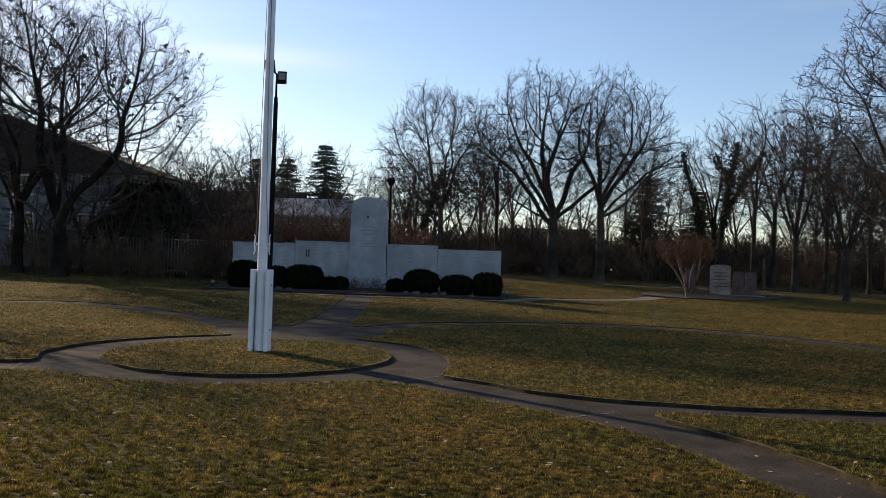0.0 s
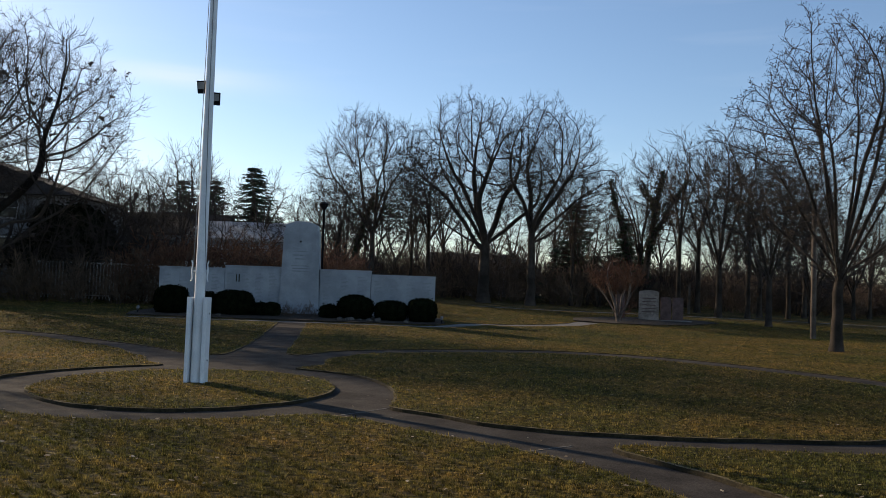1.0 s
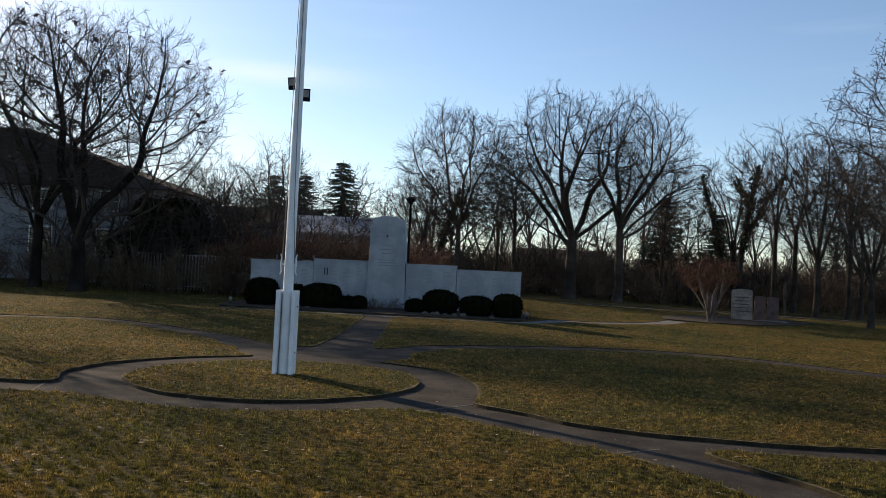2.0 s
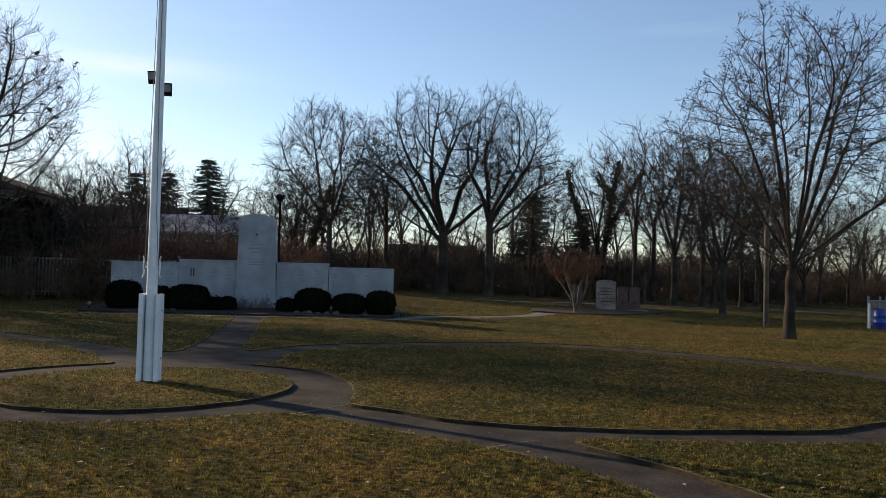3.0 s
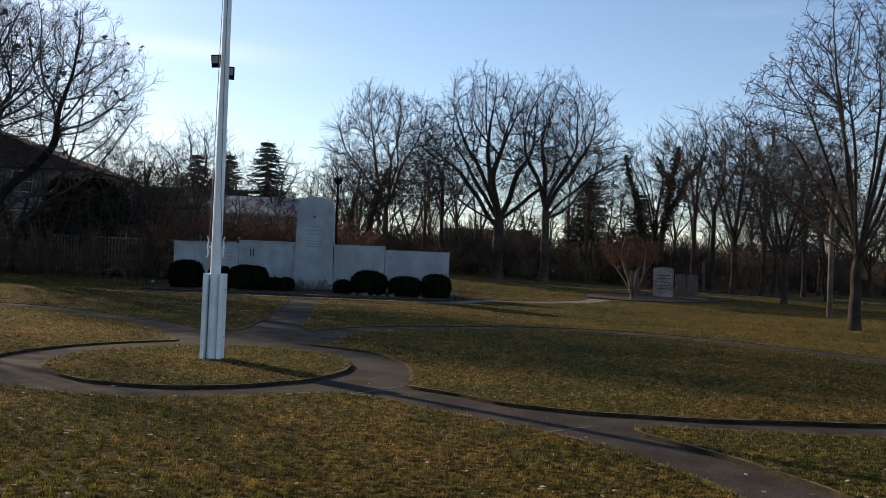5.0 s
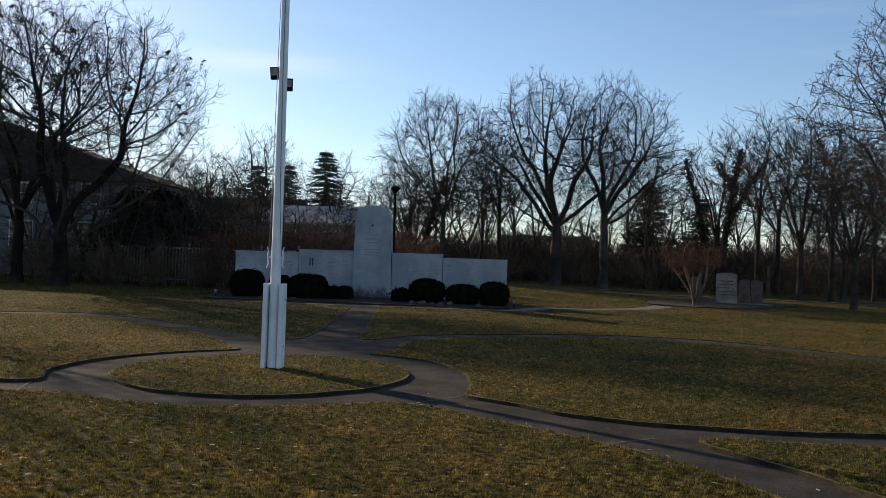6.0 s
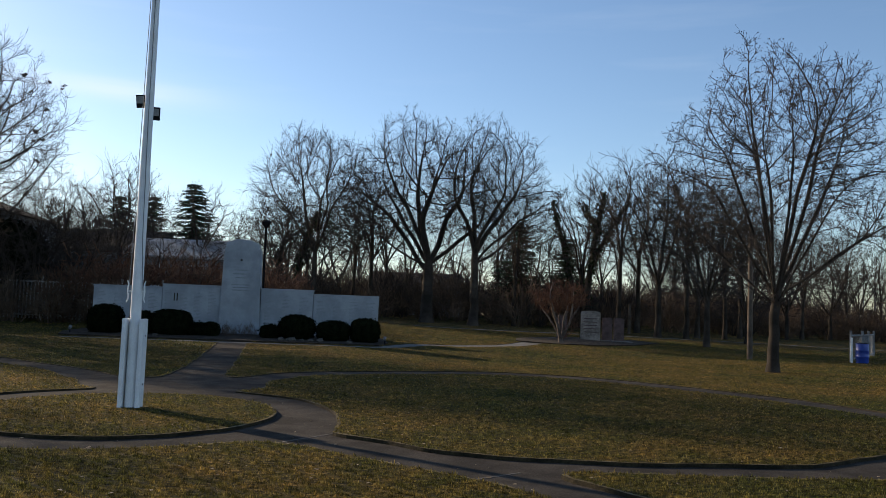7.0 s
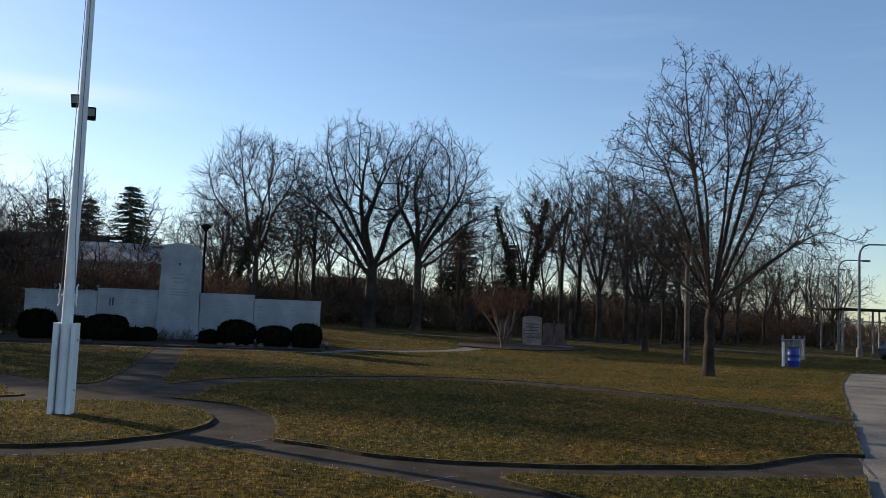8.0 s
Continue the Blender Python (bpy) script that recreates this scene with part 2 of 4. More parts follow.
def tubes(branches, sides):
    """Verts and faces (arrays) of tapered tubes. branches: (points, radii) each."""
    groups = {}
    for pts, rad in branches:
        groups.setdefault(len(pts), []).append((pts, rad))
    V, F, k0 = [], [], 0
    an = 2 * math.pi * np.arange(sides) / sides
    for n, items in groups.items():
        P = np.array([p for p, _ in items], dtype=float)
        Q = np.array([r for _, r in items], dtype=float)
        T = np.empty_like(P)
        T[:, 1:-1], T[:, 0], T[:, -1] = P[:, 2:] - P[:, :-2], P[:, 1] - P[:, 0], P[:, -1] - P[:, -2]
        T /= np.linalg.norm(T, axis=2, keepdims=True) + 1e-9
        ref = np.zeros_like(T)
        steep = np.abs(T[:, :1, 2]).repeat(n, 1) > 0.9
        ref[..., 0], ref[..., 2] = steep, ~steep
        U = np.cross(T, ref)
        U /= np.linalg.norm(U, axis=2, keepdims=True) + 1e-9
        W = np.cross(T, U)
        ring = P[:, :, None] + Q[:, :, None, None] * (np.cos(an)[:, None] * U[:, :, None] + np.sin(an)[:, None] * W[:, :, None])
        V.append(ring.reshape(-1, 3))
        b, i, j = np.meshgrid(np.arange(len(items)), np.arange(n - 1), np.arange(sides), indexing="ij")
        a = k0 + (b * n + i) * sides
        F.append(np.stack((a + j, a + (j + 1) % sides, a + sides + (j + 1) % sides, a + sides + j), -1).reshape(-1, 4))
        k0 += len(items) * n * sides
    return np.concatenate(V), np.concatenate(F)


# ---- the lie of the land and its paths ----
def rise(x, y):
    """Height of the lawn: level near the flagpole, rising gently to the back."""
    s = max(y - 22 - 0.9 * max(x, 0), 0.0)
    return min(0.029 * s * s / (s + 6), 1.3)


def strip_distance(x, y, line):
    """Distance from points (arrays) to a strip of varying half width; negative inside."""
    best = np.full(np.shape(x), 1e9)
    for (ax, ay, ar), (bx, by, br) in zip(line, line[1:]):
        dx, dy = bx - ax, by - ay
        t = np.clip(((x - ax) * dx + (y - ay) * dy) / (dx * dx + dy * dy), 0, 1)
        best = np.minimum(best, np.hypot(x - ax - t * dx, y - ay - t * dy) - (ar + t * (br - ar)))
    return best


def smooth_line(pts, steps=5):
    """A flowing line through the points (x, y, half width)."""
    out = []
    for i in range(len(pts) - 1):
        p0, p1, p2, p3 = pts[max(i - 1, 0)], pts[i], pts[i + 1], pts[min(i + 2, len(pts) - 1)]
        for k in range(steps):
            t = k / steps
            out.append(tuple(0.5 * (2 * b + (c - a) * t + (2 * a - 5 * b + 4 * c - d) * t * t + (3 * b - a - 3 * c + d) * t ** 3) for a, b, c, d in zip(p0, p1, p2, p3)))
    out.append(pts[-1])
    return out


ISLE = (-2.76, 12.58, 2.24, 2.62)
PATHS = [smooth_line(p) for p in (
    [(-0.5, 10.7, .45), (0.55, 10.08, .52), (1.2, 9.42, .52), (1.85, 8.82, .50), (2.38, 8.2, .44), (2.8, 7.58, .42), (3.2, 6.88, .42), (3.5, 6.2, .42), (3.72, 5.5, .42), (4.3, 3.4, .42), (5.0, 0, .42), (5.6, -6, .42)],
    [(1.85, 9.0, .40), (2.9, 8.84, .37), (3.9, 8.81, .34), (5.0, 8.81, .37), (6.2, 8.86, .42), (7.2, 9.2, .62), (8.2, 9.6, .8)],
    [(-2.2, 17.6, .6), (-1.45, 19.6, .46), (-0.9, 20.75, .48), (0.4, 21.75, .5), (1.95, 22.58, .52), (3.9, 23.25, .54), (5.9, 22.95, .54), (7.5, 21.6, .52), (8.8, 19.8, .5), (9.8, 18.2, .46), (10.42, 16.5, .44), (10.85, 15.0, .42), (11.6, 13.4, .5)],
    [(-3.0, 17.6, .9), (-3.15, 19.7, .62), (-3.6, 24.0, .56), (-4.45, 31.6, .54), (-4.55, 33.2, .54)],
    [(-22, 19.0, .42), (-18, 21.5, .42), (-15.5, 23.1, .42), (-13.2, 24.0, .42), (-11.9, 24.2, .44), (-9.85, 23.15, .44), (-7.6, 21.2, .44), (-6.1, 19.75, .46), (-5.1, 18.3, .55), (-3.9, 17.3, .8)],
    [(-4.2, 10.35, .45), (-5.5, 10.02, .46), (-8.0, 10.4, .44), (-12, 12.5, .42), (-17, 16.5, .42), (-20, 20.2, .42)],
    [(-3.5, 17.1, 1.4), (-2.7, 17.1, 1.4)],
    [(-0.32, 11.7, .70), (-0.2, 11.2, .64)],
)]
WALKS = [smooth_line(p) for p in (
    [(-11, 32.9, .3), (-4.5, 32.95, .35), (0.6, 33.1, .35), (1.9, 34.8, .45), (2.9, 36.5, .45), (4.6, 37.2, .45), (7.3, 40.0, .5), (9.0, 43.6, .6)],
    [(3.5, 55.5, .5), (8, 55.8, .5), (14, 58, .5), (22, 60.5, .5), (34, 62, .5), (46, 62, .5), (60, 60, .5)],
)]
DRIVE = smooth_line([(25.7, 32.6, 2.3), (20.3, 24.9, 2.25), (15.95, 18.1, 2.2), (13.0, 13.4, 2.2), (10.4, 9.3, 2.2), (8.0, 5.0, 2.4), (6.0, 0, 2.6)])


def ellipse_distance(x, y, e, grow=0.0):
    cx, cy, rx, ry = e[0], e[1], e[2] + grow, e[3] + grow
    k = np.hypot((x - cx) / rx, (y - cy) / ry)
    g = np.hypot((x - cx) / rx ** 2, (y - cy) / ry ** 2) + 1e-6
    return k * (k - 1) / g


def wobble(x, y):
    return 0.022 * np.sin(x * 2.3 + 1.7 * np.sin(y * 1.9)) + 0.014 * np.sin(y * 5.1 + 2 * np.sin(x * 4.3)) + 0.010 * np.sin(13 * x + 9 * y) + 0.008 * np.sin(31 * x - 23 * y)


def path_distance(x, y):
    d = np.full(np.shape(x), 3.0)
    for e in [strip_distance(x, y, line) for line in PATHS] + [ellipse_distance(x, y, ISLE, 0.9)]:
        k = np.maximum(0.45 - np.abs(d - e), 0.0) / 0.45
        d = np.minimum(d, e) - k * k * 0.45 * 0.25 * (np.minimum(d, e) > -0.15)
    return np.maximum(d, -ellipse_distance(x, y, ISLE)) + wobble(x, y)


def drive_distance(x, y):
    d = np.maximum(strip_distance(x, y, DRIVE), (x - 24.9) * 0.52 + (y - 34.9) * 0.85)
    for line in WALKS:
        d = np.minimum(d, strip_distance(x, y, line))
    return np.minimum(d, 3.0) + wobble(x, y)


def axis(spans):
    out = []
    for a, b, step in spans:
        k = max(1, round((b - a) / step))
        out += [a + (b - a) * i / k for i in range(k)]
    return out + [spans[-1][1]]


def clip(poly, keep):
    """The part of a polygon of (x, y, ...) values at which the value keep(i) is positive, by linear cutting."""
    out = []
    for i, a in enumerate(poly):
        b = poly[(i + 1) % len(poly)]
        da, db = keep(a), keep(b)
        if da >= 0:
            out.append(a)
        if (da < 0) != (db < 0):
            t = da / (da - db)
            out.append(tuple(u + t * (v - u) for u, v in zip(a, b)))
    return out


def build_ground():
    xs = axis([(-1500, -300, 400), (-300, -80, 55), (-80, -24, 6), (-24, -16, 0.6), (-16, 13, 0.22), (13, 28, 0.45), (28, 64, 1.2), (64, 120, 8), (120, 300, 45), (300, 1500, 400)])
    ys = axis([(-400, -60, 85), (-60, -4, 6), (-4, 3, 0.6), (3, 26, 0.22), (26, 48, 0.4), (48, 66, 0.6), (66, 120, 6), (120, 300, 45), (300, 2500, 440)])
    X, Y = np.meshgrid(xs, ys)
    PD, DD = path_distance(X, Y).tolist(), drive_distance(X, Y).tolist()
    lawn, path, drive, lip, rim = [({}, [], []) for _ in range(5)]
    RIM_W = 0.045

    def index(store, x, y, z):
        key = (round(x, 4), round(y, 4), round(z, 4))
        if key not in store[0]:
            store[0][key] = len(store[1])
            store[1].append(key)
        return store[0][key]

    def put(store, poly, drop):
        if len(poly) >= 3:
            ids = [index(store, p[0], p[1], rise(p[0], p[1]) - drop * worn(p[1])) for p in poly]
            ids = [a for i, a in enumerate(ids) if a != ids[i - 1]]
            if len(set(ids)) == len(ids) >= 3:
                store[2].append(tuple(ids))

    DROP = 0.045

    def worn(y):
        return 1.0 - 0.6 * min(1.0, max(0.0, (y - 13.0) / 4.0))  # the far paths lie less deep

    for j in range(len(ys) - 1):
        for i in range(len(xs) - 1):
            cell = [(xs[a], ys[b], PD[b][a], DD[b][a]) for a, b in ((i, j), (i + 1, j), (i + 1, j + 1), (i, j + 1))]
            u = [min(c[2], c[3]) for c in cell]
            if min(u) >= RIM_W:
                put(lawn, cell, 0.0)
                continue
            green = clip(clip(cell, lambda c: c[2]), lambda c: c[3])
            put(lawn, clip(clip(green, lambda c: c[2] - RIM_W), lambda c: c[3] - RIM_W), 0.0)
            put(rim, clip(green, lambda c: RIM_W - c[2]), 0.0)
            put(rim, clip(clip(green, lambda c: c[2] - RIM_W), lambda c: RIM_W - c[3]), 0.0)
            put(path, clip(clip(cell, lambda c: -c[2]), lambda c: c[3]), DROP)
            put(drive, clip(cell, lambda c: -c[3]), DROP)
            for a, b in zip(green, green[1:] + green[:1]):
                if (abs(a[2]) < 1e-9 and abs(b[2]) < 1e-9) or (abs(a[3]) < 1e-9 and abs(b[3]) < 1e-9):
                    if abs(a[0] - b[0]) + abs(a[1] - b[1]) > 1e-4:
                        za, zb = rise(a[0], a[1]), rise(b[0], b[1])
                        ids = [index(lip, a[0], a[1], za), index(lip, b[0], b[1], zb), index(lip, b[0], b[1], zb - DROP - 0.02), index(lip, a[0], a[1], za - DROP - 0.02)]
                        if len(set(ids)) == 4:
                            lip[2].append(tuple(ids))
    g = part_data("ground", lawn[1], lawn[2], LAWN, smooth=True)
    tagged(g, "olive and straw-coloured winter lawn rising gently to woods", "lawn", kind="structure")
    p = part_data("path", path[1], path[2], ASPHALT)
    tagged(p, "narrow worn grey asphalt paths curving between the lawns", "path", kind="structure")
    d = part_data("driveway", drive[1], drive[2], CONCRETE)
    tagged(d, "broad pale concrete drive and narrow far walks across the lawn", "driveway", kind="structure")
    m = part_data("lawn_rim", rim[1], rim[2], RIM)
    tagged(m, "thin pale rim along the lawn edge", "lawn edge", kind="structure")
    e = part_data("trim", lip[1], lip[2], SOIL)
    tagged(e, "dark cut soil edge between lawn and path", "lawn edge", kind="structure")


build_ground()


# ---- bare trees ----
def grow_branch(rng, p, d, r, length, segs, up, wander, tip=0.25, hold=0.0):
    pts, rad, dirs = [tuple(p)], [r], []
    step = length / segs
    d = d.normalized()
    first_way = d.copy()
    for i in range(segs):
        d = (d + Vector((rng.gauss(0, wander), rng.gauss(0, wander), rng.gauss(0, wander) + up))).normalized()
        d = d.lerp(first_way, hold).normalized()
        p = p + d * step
        pts.append(tuple(p))
        rad.append(r * (1 - (1 - tip) * (i + 1) / segs))
        dirs.append(d.copy())
    return pts, rad, dirs


def side_way(rng, d, angle):
    a = d.orthogonal().normalized()
    a.rotate(Matrix.Rotation(rng.uniform(0, 2 * math.pi), 3, d))
    return (d * math.cos(angle) + a * math.sin(angle)).normalized()


def tree_branches(rng, base_limbs, counts, ratio, angle, up, wander, start=0.3):
    """Grows children off the limbs, level by level. Returns the levels."""
    levels = [base_limbs]
    for lev, (count, rat, ang) in enumerate(zip(counts, ratio, angle)):
        nxt = []
        for pts, rad, dirs, length in levels[-1]:
            n = max(1, round(count * rng.uniform(0.75, 1.25)))
            for k in range(n):
                t = start + (1 - start) * (k + rng.uniform(0.1, 0.9)) / n
                f = min(t, 0.999) * (len(pts) - 1)
                i = int(f)
                u = f - i
                q = Vector(pts[i]).lerp(Vector(pts[i + 1]), u)
                rr = rad[i] * (1 - u) + rad[i + 1] * u
                L = length * rat * rng.uniform(0.65, 1.2) * (1.12 - 0.34 * t)
                dd = side_way(rng, dirs[i], radians(ang * rng.uniform(0.6, 1.3)))
                if dd.z < -0.25:
                    dd.z *= -0.3
                segs = (5, 4, 3, 3)[min(lev, 3)]
                child = grow_branch(rng, q, dd, max(rr * rng.uniform(0.55, 0.75), 0.004), L, segs, up * (0.6 + 0.6 * rng.random()), wander * (1.0, 0.75, 0.6, 0.5)[min(lev, 3)], 0.3)
                nxt.append((*child, L))
        levels.append(nxt)
    return levels


def crown_points(rng, lobes, n):
    """n points spread through the lobes (x, y, z, rx, ry, up, down) of a crown, denser towards an uneven outside."""
    size = np.array([e[3] * e[4] * (e[5] + e[6]) for e in lobes])
    which = rng.choice(len(lobes), n, p=size / size.sum())
    e = np.array(lobes, dtype=float)[which]
    d = rng.normal(size=(n, 3))
    d /= np.linalg.norm(d, axis=1, keepdims=True)
    lump = 1 + 0.09 * np.sin(5.1 * d[:, 0] + 3.3 * d[:, 2] + which) + 0.07 * np.sin(8.3 * d[:, 1] - 6.1 * d[:, 2] + 1.3) + 0.05 * np.sin(11.7 * d[:, 0] + 9.1 * d[:, 1])
    q = rng.random(n) ** (1 / 3.6) * lump
    return e[:, :3] + d * q[:, None] * np.stack((e[:, 3], e[:, 4], np.where(d[:, 2] > 0, e[:, 5], e[:, 6])), -1)


def colonise(rng, place, parent, goals, step, kill, carry, up):
    """Grows a skeleton from the given nodes towards the goals, forking where they pull apart."""
    place, parent = [np.array(p, dtype=float) for p in place], list(parent)
    way = [np.array((0, 0, 1.0))] + [place[i] - place[parent[i]] for i in range(1, len(place))]
    way = [w / (np.linalg.norm(w) + 1e-9) for w in way]
    kids = [0] * len(place)
    near, gap = np.zeros(len(goals), dtype=int), np.full(len(goals), 1e9)
    fresh = 0
    for _ in range(140):
        new_p = np.array(place[fresh:])
        d = np.linalg.norm(goals[:, None] - new_p[None], axis=2)
        k = d.argmin(1)
        m = d[np.arange(len(goals)), k]
        better = m < gap
        near[better], gap[better] = k[better] + fresh, m[better]
        keep = gap > kill
        goals, near, gap = goals[keep], near[keep], gap[keep]
        if not len(goals):
            break
        fresh = len(place)
        pull = (goals - np.array(place)[near]) / gap[:, None]
        total = np.zeros((fresh, 3))
        np.add.at(total, near, pull)
        full = []
        for i in np.unique(near):
            if kids[i] >= 3:
                full.append(i)
                continue
            w = total[i] / (np.linalg.norm(total[i]) + 1e-9) + carry * way[i] + rng.normal(0, 0.12, 3) + (0, 0, up)
            w /= np.linalg.norm(w) + 1e-9
            kids[i] += 1
            place.append(place[i] + step * w)
            parent.append(int(i))
            way.append(w)
            kids.append(0)
        if full:
            keep = ~np.isin(near, full)
            goals, near, gap = goals[keep], near[keep], gap[keep]
        if len(place) == fresh:
            break
    return np.array(place), parent


def twig_sprays(rng, base, way, radius, length, angle, lift):
    """Curved three-point twigs off the base points."""
    n = len(base)
    side = rng.normal(size=(n, 3))
    side -= way * (side * way).sum(1, keepdims=True)
    side /= np.linalg.norm(side, axis=1, keepdims=True) + 1e-9
    an = np.radians(angle * rng.uniform(0.5, 1.4, n))[:, None]
    d = way * np.cos(an) + side * np.sin(an)
    L = (length * rng.uniform(0.45, 1.3, n))[:, None]
    mid = base + d * L * 0.5 + rng.normal(0, 0.05, (n, 3)) * L
    d2 = d + (0, 0, lift) + rng.normal(0, 0.2, (n, 3))
    d2 /= np.linalg.norm(d2, axis=1, keepdims=True)
    tip = mid + d2 * L * 0.5
    return np.stack((base, mid, tip), 1), d2, radius[:, None] * np.array((1.0, 0.75, 0.5))


def bare_tree(name, seed, limbs, trunk, r, label, lobes, goals=1500, step=0.3, kill=0.55, carry=0.6, up=0.10, wander=0.10, reach=0.62,
              bark=None, twig=None, fine=0.006, spray=(2.0, 0.6, 42), second=1.2, buds=0, clusters=0, group="", lean=(0, 0), taper=2.25, lift=0.35):
    """A leafless tree at the origin. trunk: height of the first fork; limbs: (turn, tilt from upright, length, height on the trunk 0..1);
    taper: a lower value gives thinner limbs; lift: how far the twigs turn up; spray: twigs a node, their length and angle; second: side twigs a twig."""
    rng, nrg = random.Random(seed), np.random.default_rng(seed)
    root = thing(name, (0, 0, 0), label, "tree", group)
    place, parent = [(0, 0, -0.15)], [0]
    for i in range(1, 9):
        t = i / 8
        place.append((lean[0] * t + rng.gauss(0, 0.02), lean[1] * t + rng.gauss(0, 0.02), trunk * t))
        parent.append(i - 1)
    for turn, tilt, length, h in limbs:
        k = max(1, min(8, round(h * 8)))
        way = Vector((math.sin(radians(tilt)) * math.cos(radians(turn)), math.sin(radians(tilt)) * math.sin(radians(turn)), math.cos(radians(tilt))))
        n = max(3, int(length * reach / step))
        pts, _, _ = grow_branch(rng, Vector(place[k]), way, 1, length * reach, n, up * 0.3, wander, 0.2, 0.2)
        last = k
        for p in pts[1:]:
            place.append(p)
            parent.append(last)
            last = len(place) - 1
    P, parent = colonise(nrg, place, parent, crown_points(nrg, lobes, goals), step, kill, carry, up)
    n = len(P)
    par = np.array(parent)
    # girth by the sum of what each node bears
    e, acc, rad = taper, np.zeros(n), np.zeros(n)
    heir, most = [-1] * n, [0.0] * n
    for i in range(n - 1, -1, -1):
        rad[i] = max(acc[i], fine ** e) ** (1 / e)
        if i:
            acc[par[i]] += rad[i] ** e
            if rad[i] > most[par[i]]:
                most[par[i]], heir[par[i]] = rad[i], i
    rad = fine + (rad - fine) * (r - fine) / (rad[1] - fine)
    heir_a = np.array(heir)
    inner = (heir_a >= 0) & (np.arange(n) > 8)
    for _ in range(3):
        Q = P.copy()
        Q[inner] = 0.5 * P[inner] + 0.25 * P[par[inner]] + 0.25 * P[heir_a[inner]]
        P = Q
    height = np.clip(P[:, 2] / trunk, 0, 1)
    rad[:9] = r * (1 - 0.25 * height[:9]) * (1 + 0.45 * np.clip(1 - height[:9] * 5, 0, 1) ** 2)
    heavy, light = [], []
    for i in range(n):
        if i == 0 or heir[par[i]] != i:
            chain = [] if i == 0 else [par[i]]
            k = i
            while k >= 0:
                chain.append(k)
                k = heir[k]
            rr = rad[chain].copy()
            if i:
                rr[0] = min(rr[0], rr[1] * 1.15)
            if len(chain) > 1:
                (heavy if rad[i] > 0.22 * r else light).append((P[chain], rr))
    v, f = tubes(heavy, 8)
    part_data("trunk", v, f, bark or BARK, root, smooth=True)
    way = P - P[par]
    way /= np.linalg.norm(way, axis=1, keepdims=True) + 1e-9
    thin = np.where((rad < max(fine * 5, 0.1 * r)) & (np.arange(n) > 8))[0]
    pick = nrg.choice(thin, int(len(thin) * spray[0]))
    base = P[pick] + (P[par[pick]] - P[pick]) * nrg.random((len(pick), 1))
    t1, d1, r1 = twig_sprays(nrg, base, way[pick], np.full(len(pick), fine * 0.9), spray[1], spray[2], lift)
    V, F = [], []
    k = 0
    tw, tr, tips = [t1], [r1], t1[:, 2]
    if second:
        j = nrg.integers(0, len(t1), int(len(t1) * second))
        u = nrg.uniform(0.2, 0.9, (len(j), 1))
        t2, _, r2 = twig_sprays(nrg, t1[j, 1] + (t1[j, 2] - t1[j, 1]) * u, d1[j], np.full(len(j), fine * 0.65), spray[1] * 0.55, spray[2], lift)
        tw.append(t2)
        tr.append(r2)
        tips = t2[:, 2]
    for group_of, sides in ((light, 5), (list(zip(np.concatenate(tw), np.concatenate(tr))), 3)):
        v, f = tubes(group_of, sides)
        V.append(v)
        F.append(f + k)
        k += len(v)
    for count, size, many in ((buds, 0.014, 2), (clusters, 0.07, 6)):
        if count:
            q = np.repeat(tips[nrg.choice(len(tips), min(count, len(tips)), replace=False)], many, axis=0)
            q = q + nrg.normal(0, size * 0.6, q.shape)
            V.append((q[:, None] + nrg.normal(0, size, (len(q), 4, 3))).reshape(-1, 3))
            F.append(np.arange(4 * len(q)).reshape(-1, 4) + k)
            k += 4 * len(q)
    part_data("crown", np.concatenate(V), np.concatenate(F), twig or TWIG, root)
    return root


def set_at(ob, x, y, rz=0.0, s=1.0):
    ob.matrix_world = pose(x, y, rise(x, y) - 0.02, 0, 0, rz) @ Matrix.Scale(s, 4)
    return ob


def copy_at(ob, x, y, rz=0.0, s=1.0):
    ob2 = copy_thing(ob, pose(x, y, rise(x, y) - 0.02, 0, 0, rz))
    ob2.scale = (s, s, s)
    return ob2


def ring_limbs(rng, n, tilt, length, low=0.75, top=1.0):
    return [(360 * i / n + rng.uniform(-25, 25), rng.uniform(*tilt), rng.uniform(*length), rng.uniform(low, top)) for i in range(n)]


R = random.Random(7)
# the spreading tree that stands alone on the open lawn
near_tree = bare_tree("tree", 14, [(0, 18, 7.6, .98), (180, 26, 6.8, .95), (30, 11, 7.2, 1), (185, 9, 7.0, 1), (-60, 16, 7.6, .97), (110, 18, 7.4, .95), (-130, 20, 7.0, .93), (-15, 54, 4.8, .9),
                                   (165, 50, 4.6, .9), (15, 32, 7.0, .96), (230, 44, 4.8, .9), (85, 46, 4.8, .88), (-80, 44, 5.0, .9), (190, 38, 5.6, .95), (3, 62, 6.6, .95), (178, 64, 3.6, .88)], 2.7, 0.215,
                      "bare spreading tree with budded twigs on the open lawn", [(0.3, 0, 7.0, 4.0, 3.7, 4.5, 3.4), (2.5, 0, 9.8, 1.7, 1.6, 2.0, 1.6), (3.7, 0, 5.0, 2.3, 1.7, .9, .9), (-2.2, 0, 5.6, 1.9, 1.7, 1.6, 1.7)],
                      goals=4200, step=0.22, kill=0.33, carry=1.0, up=0.10, wander=0.05, reach=0.75, fine=0.0085, taper=1.95, spray=(2.6, 0.32, 58), second=1.1, buds=8000, lean=(0.1, 0))
set_at(near_tree, 14.75, 28.5)
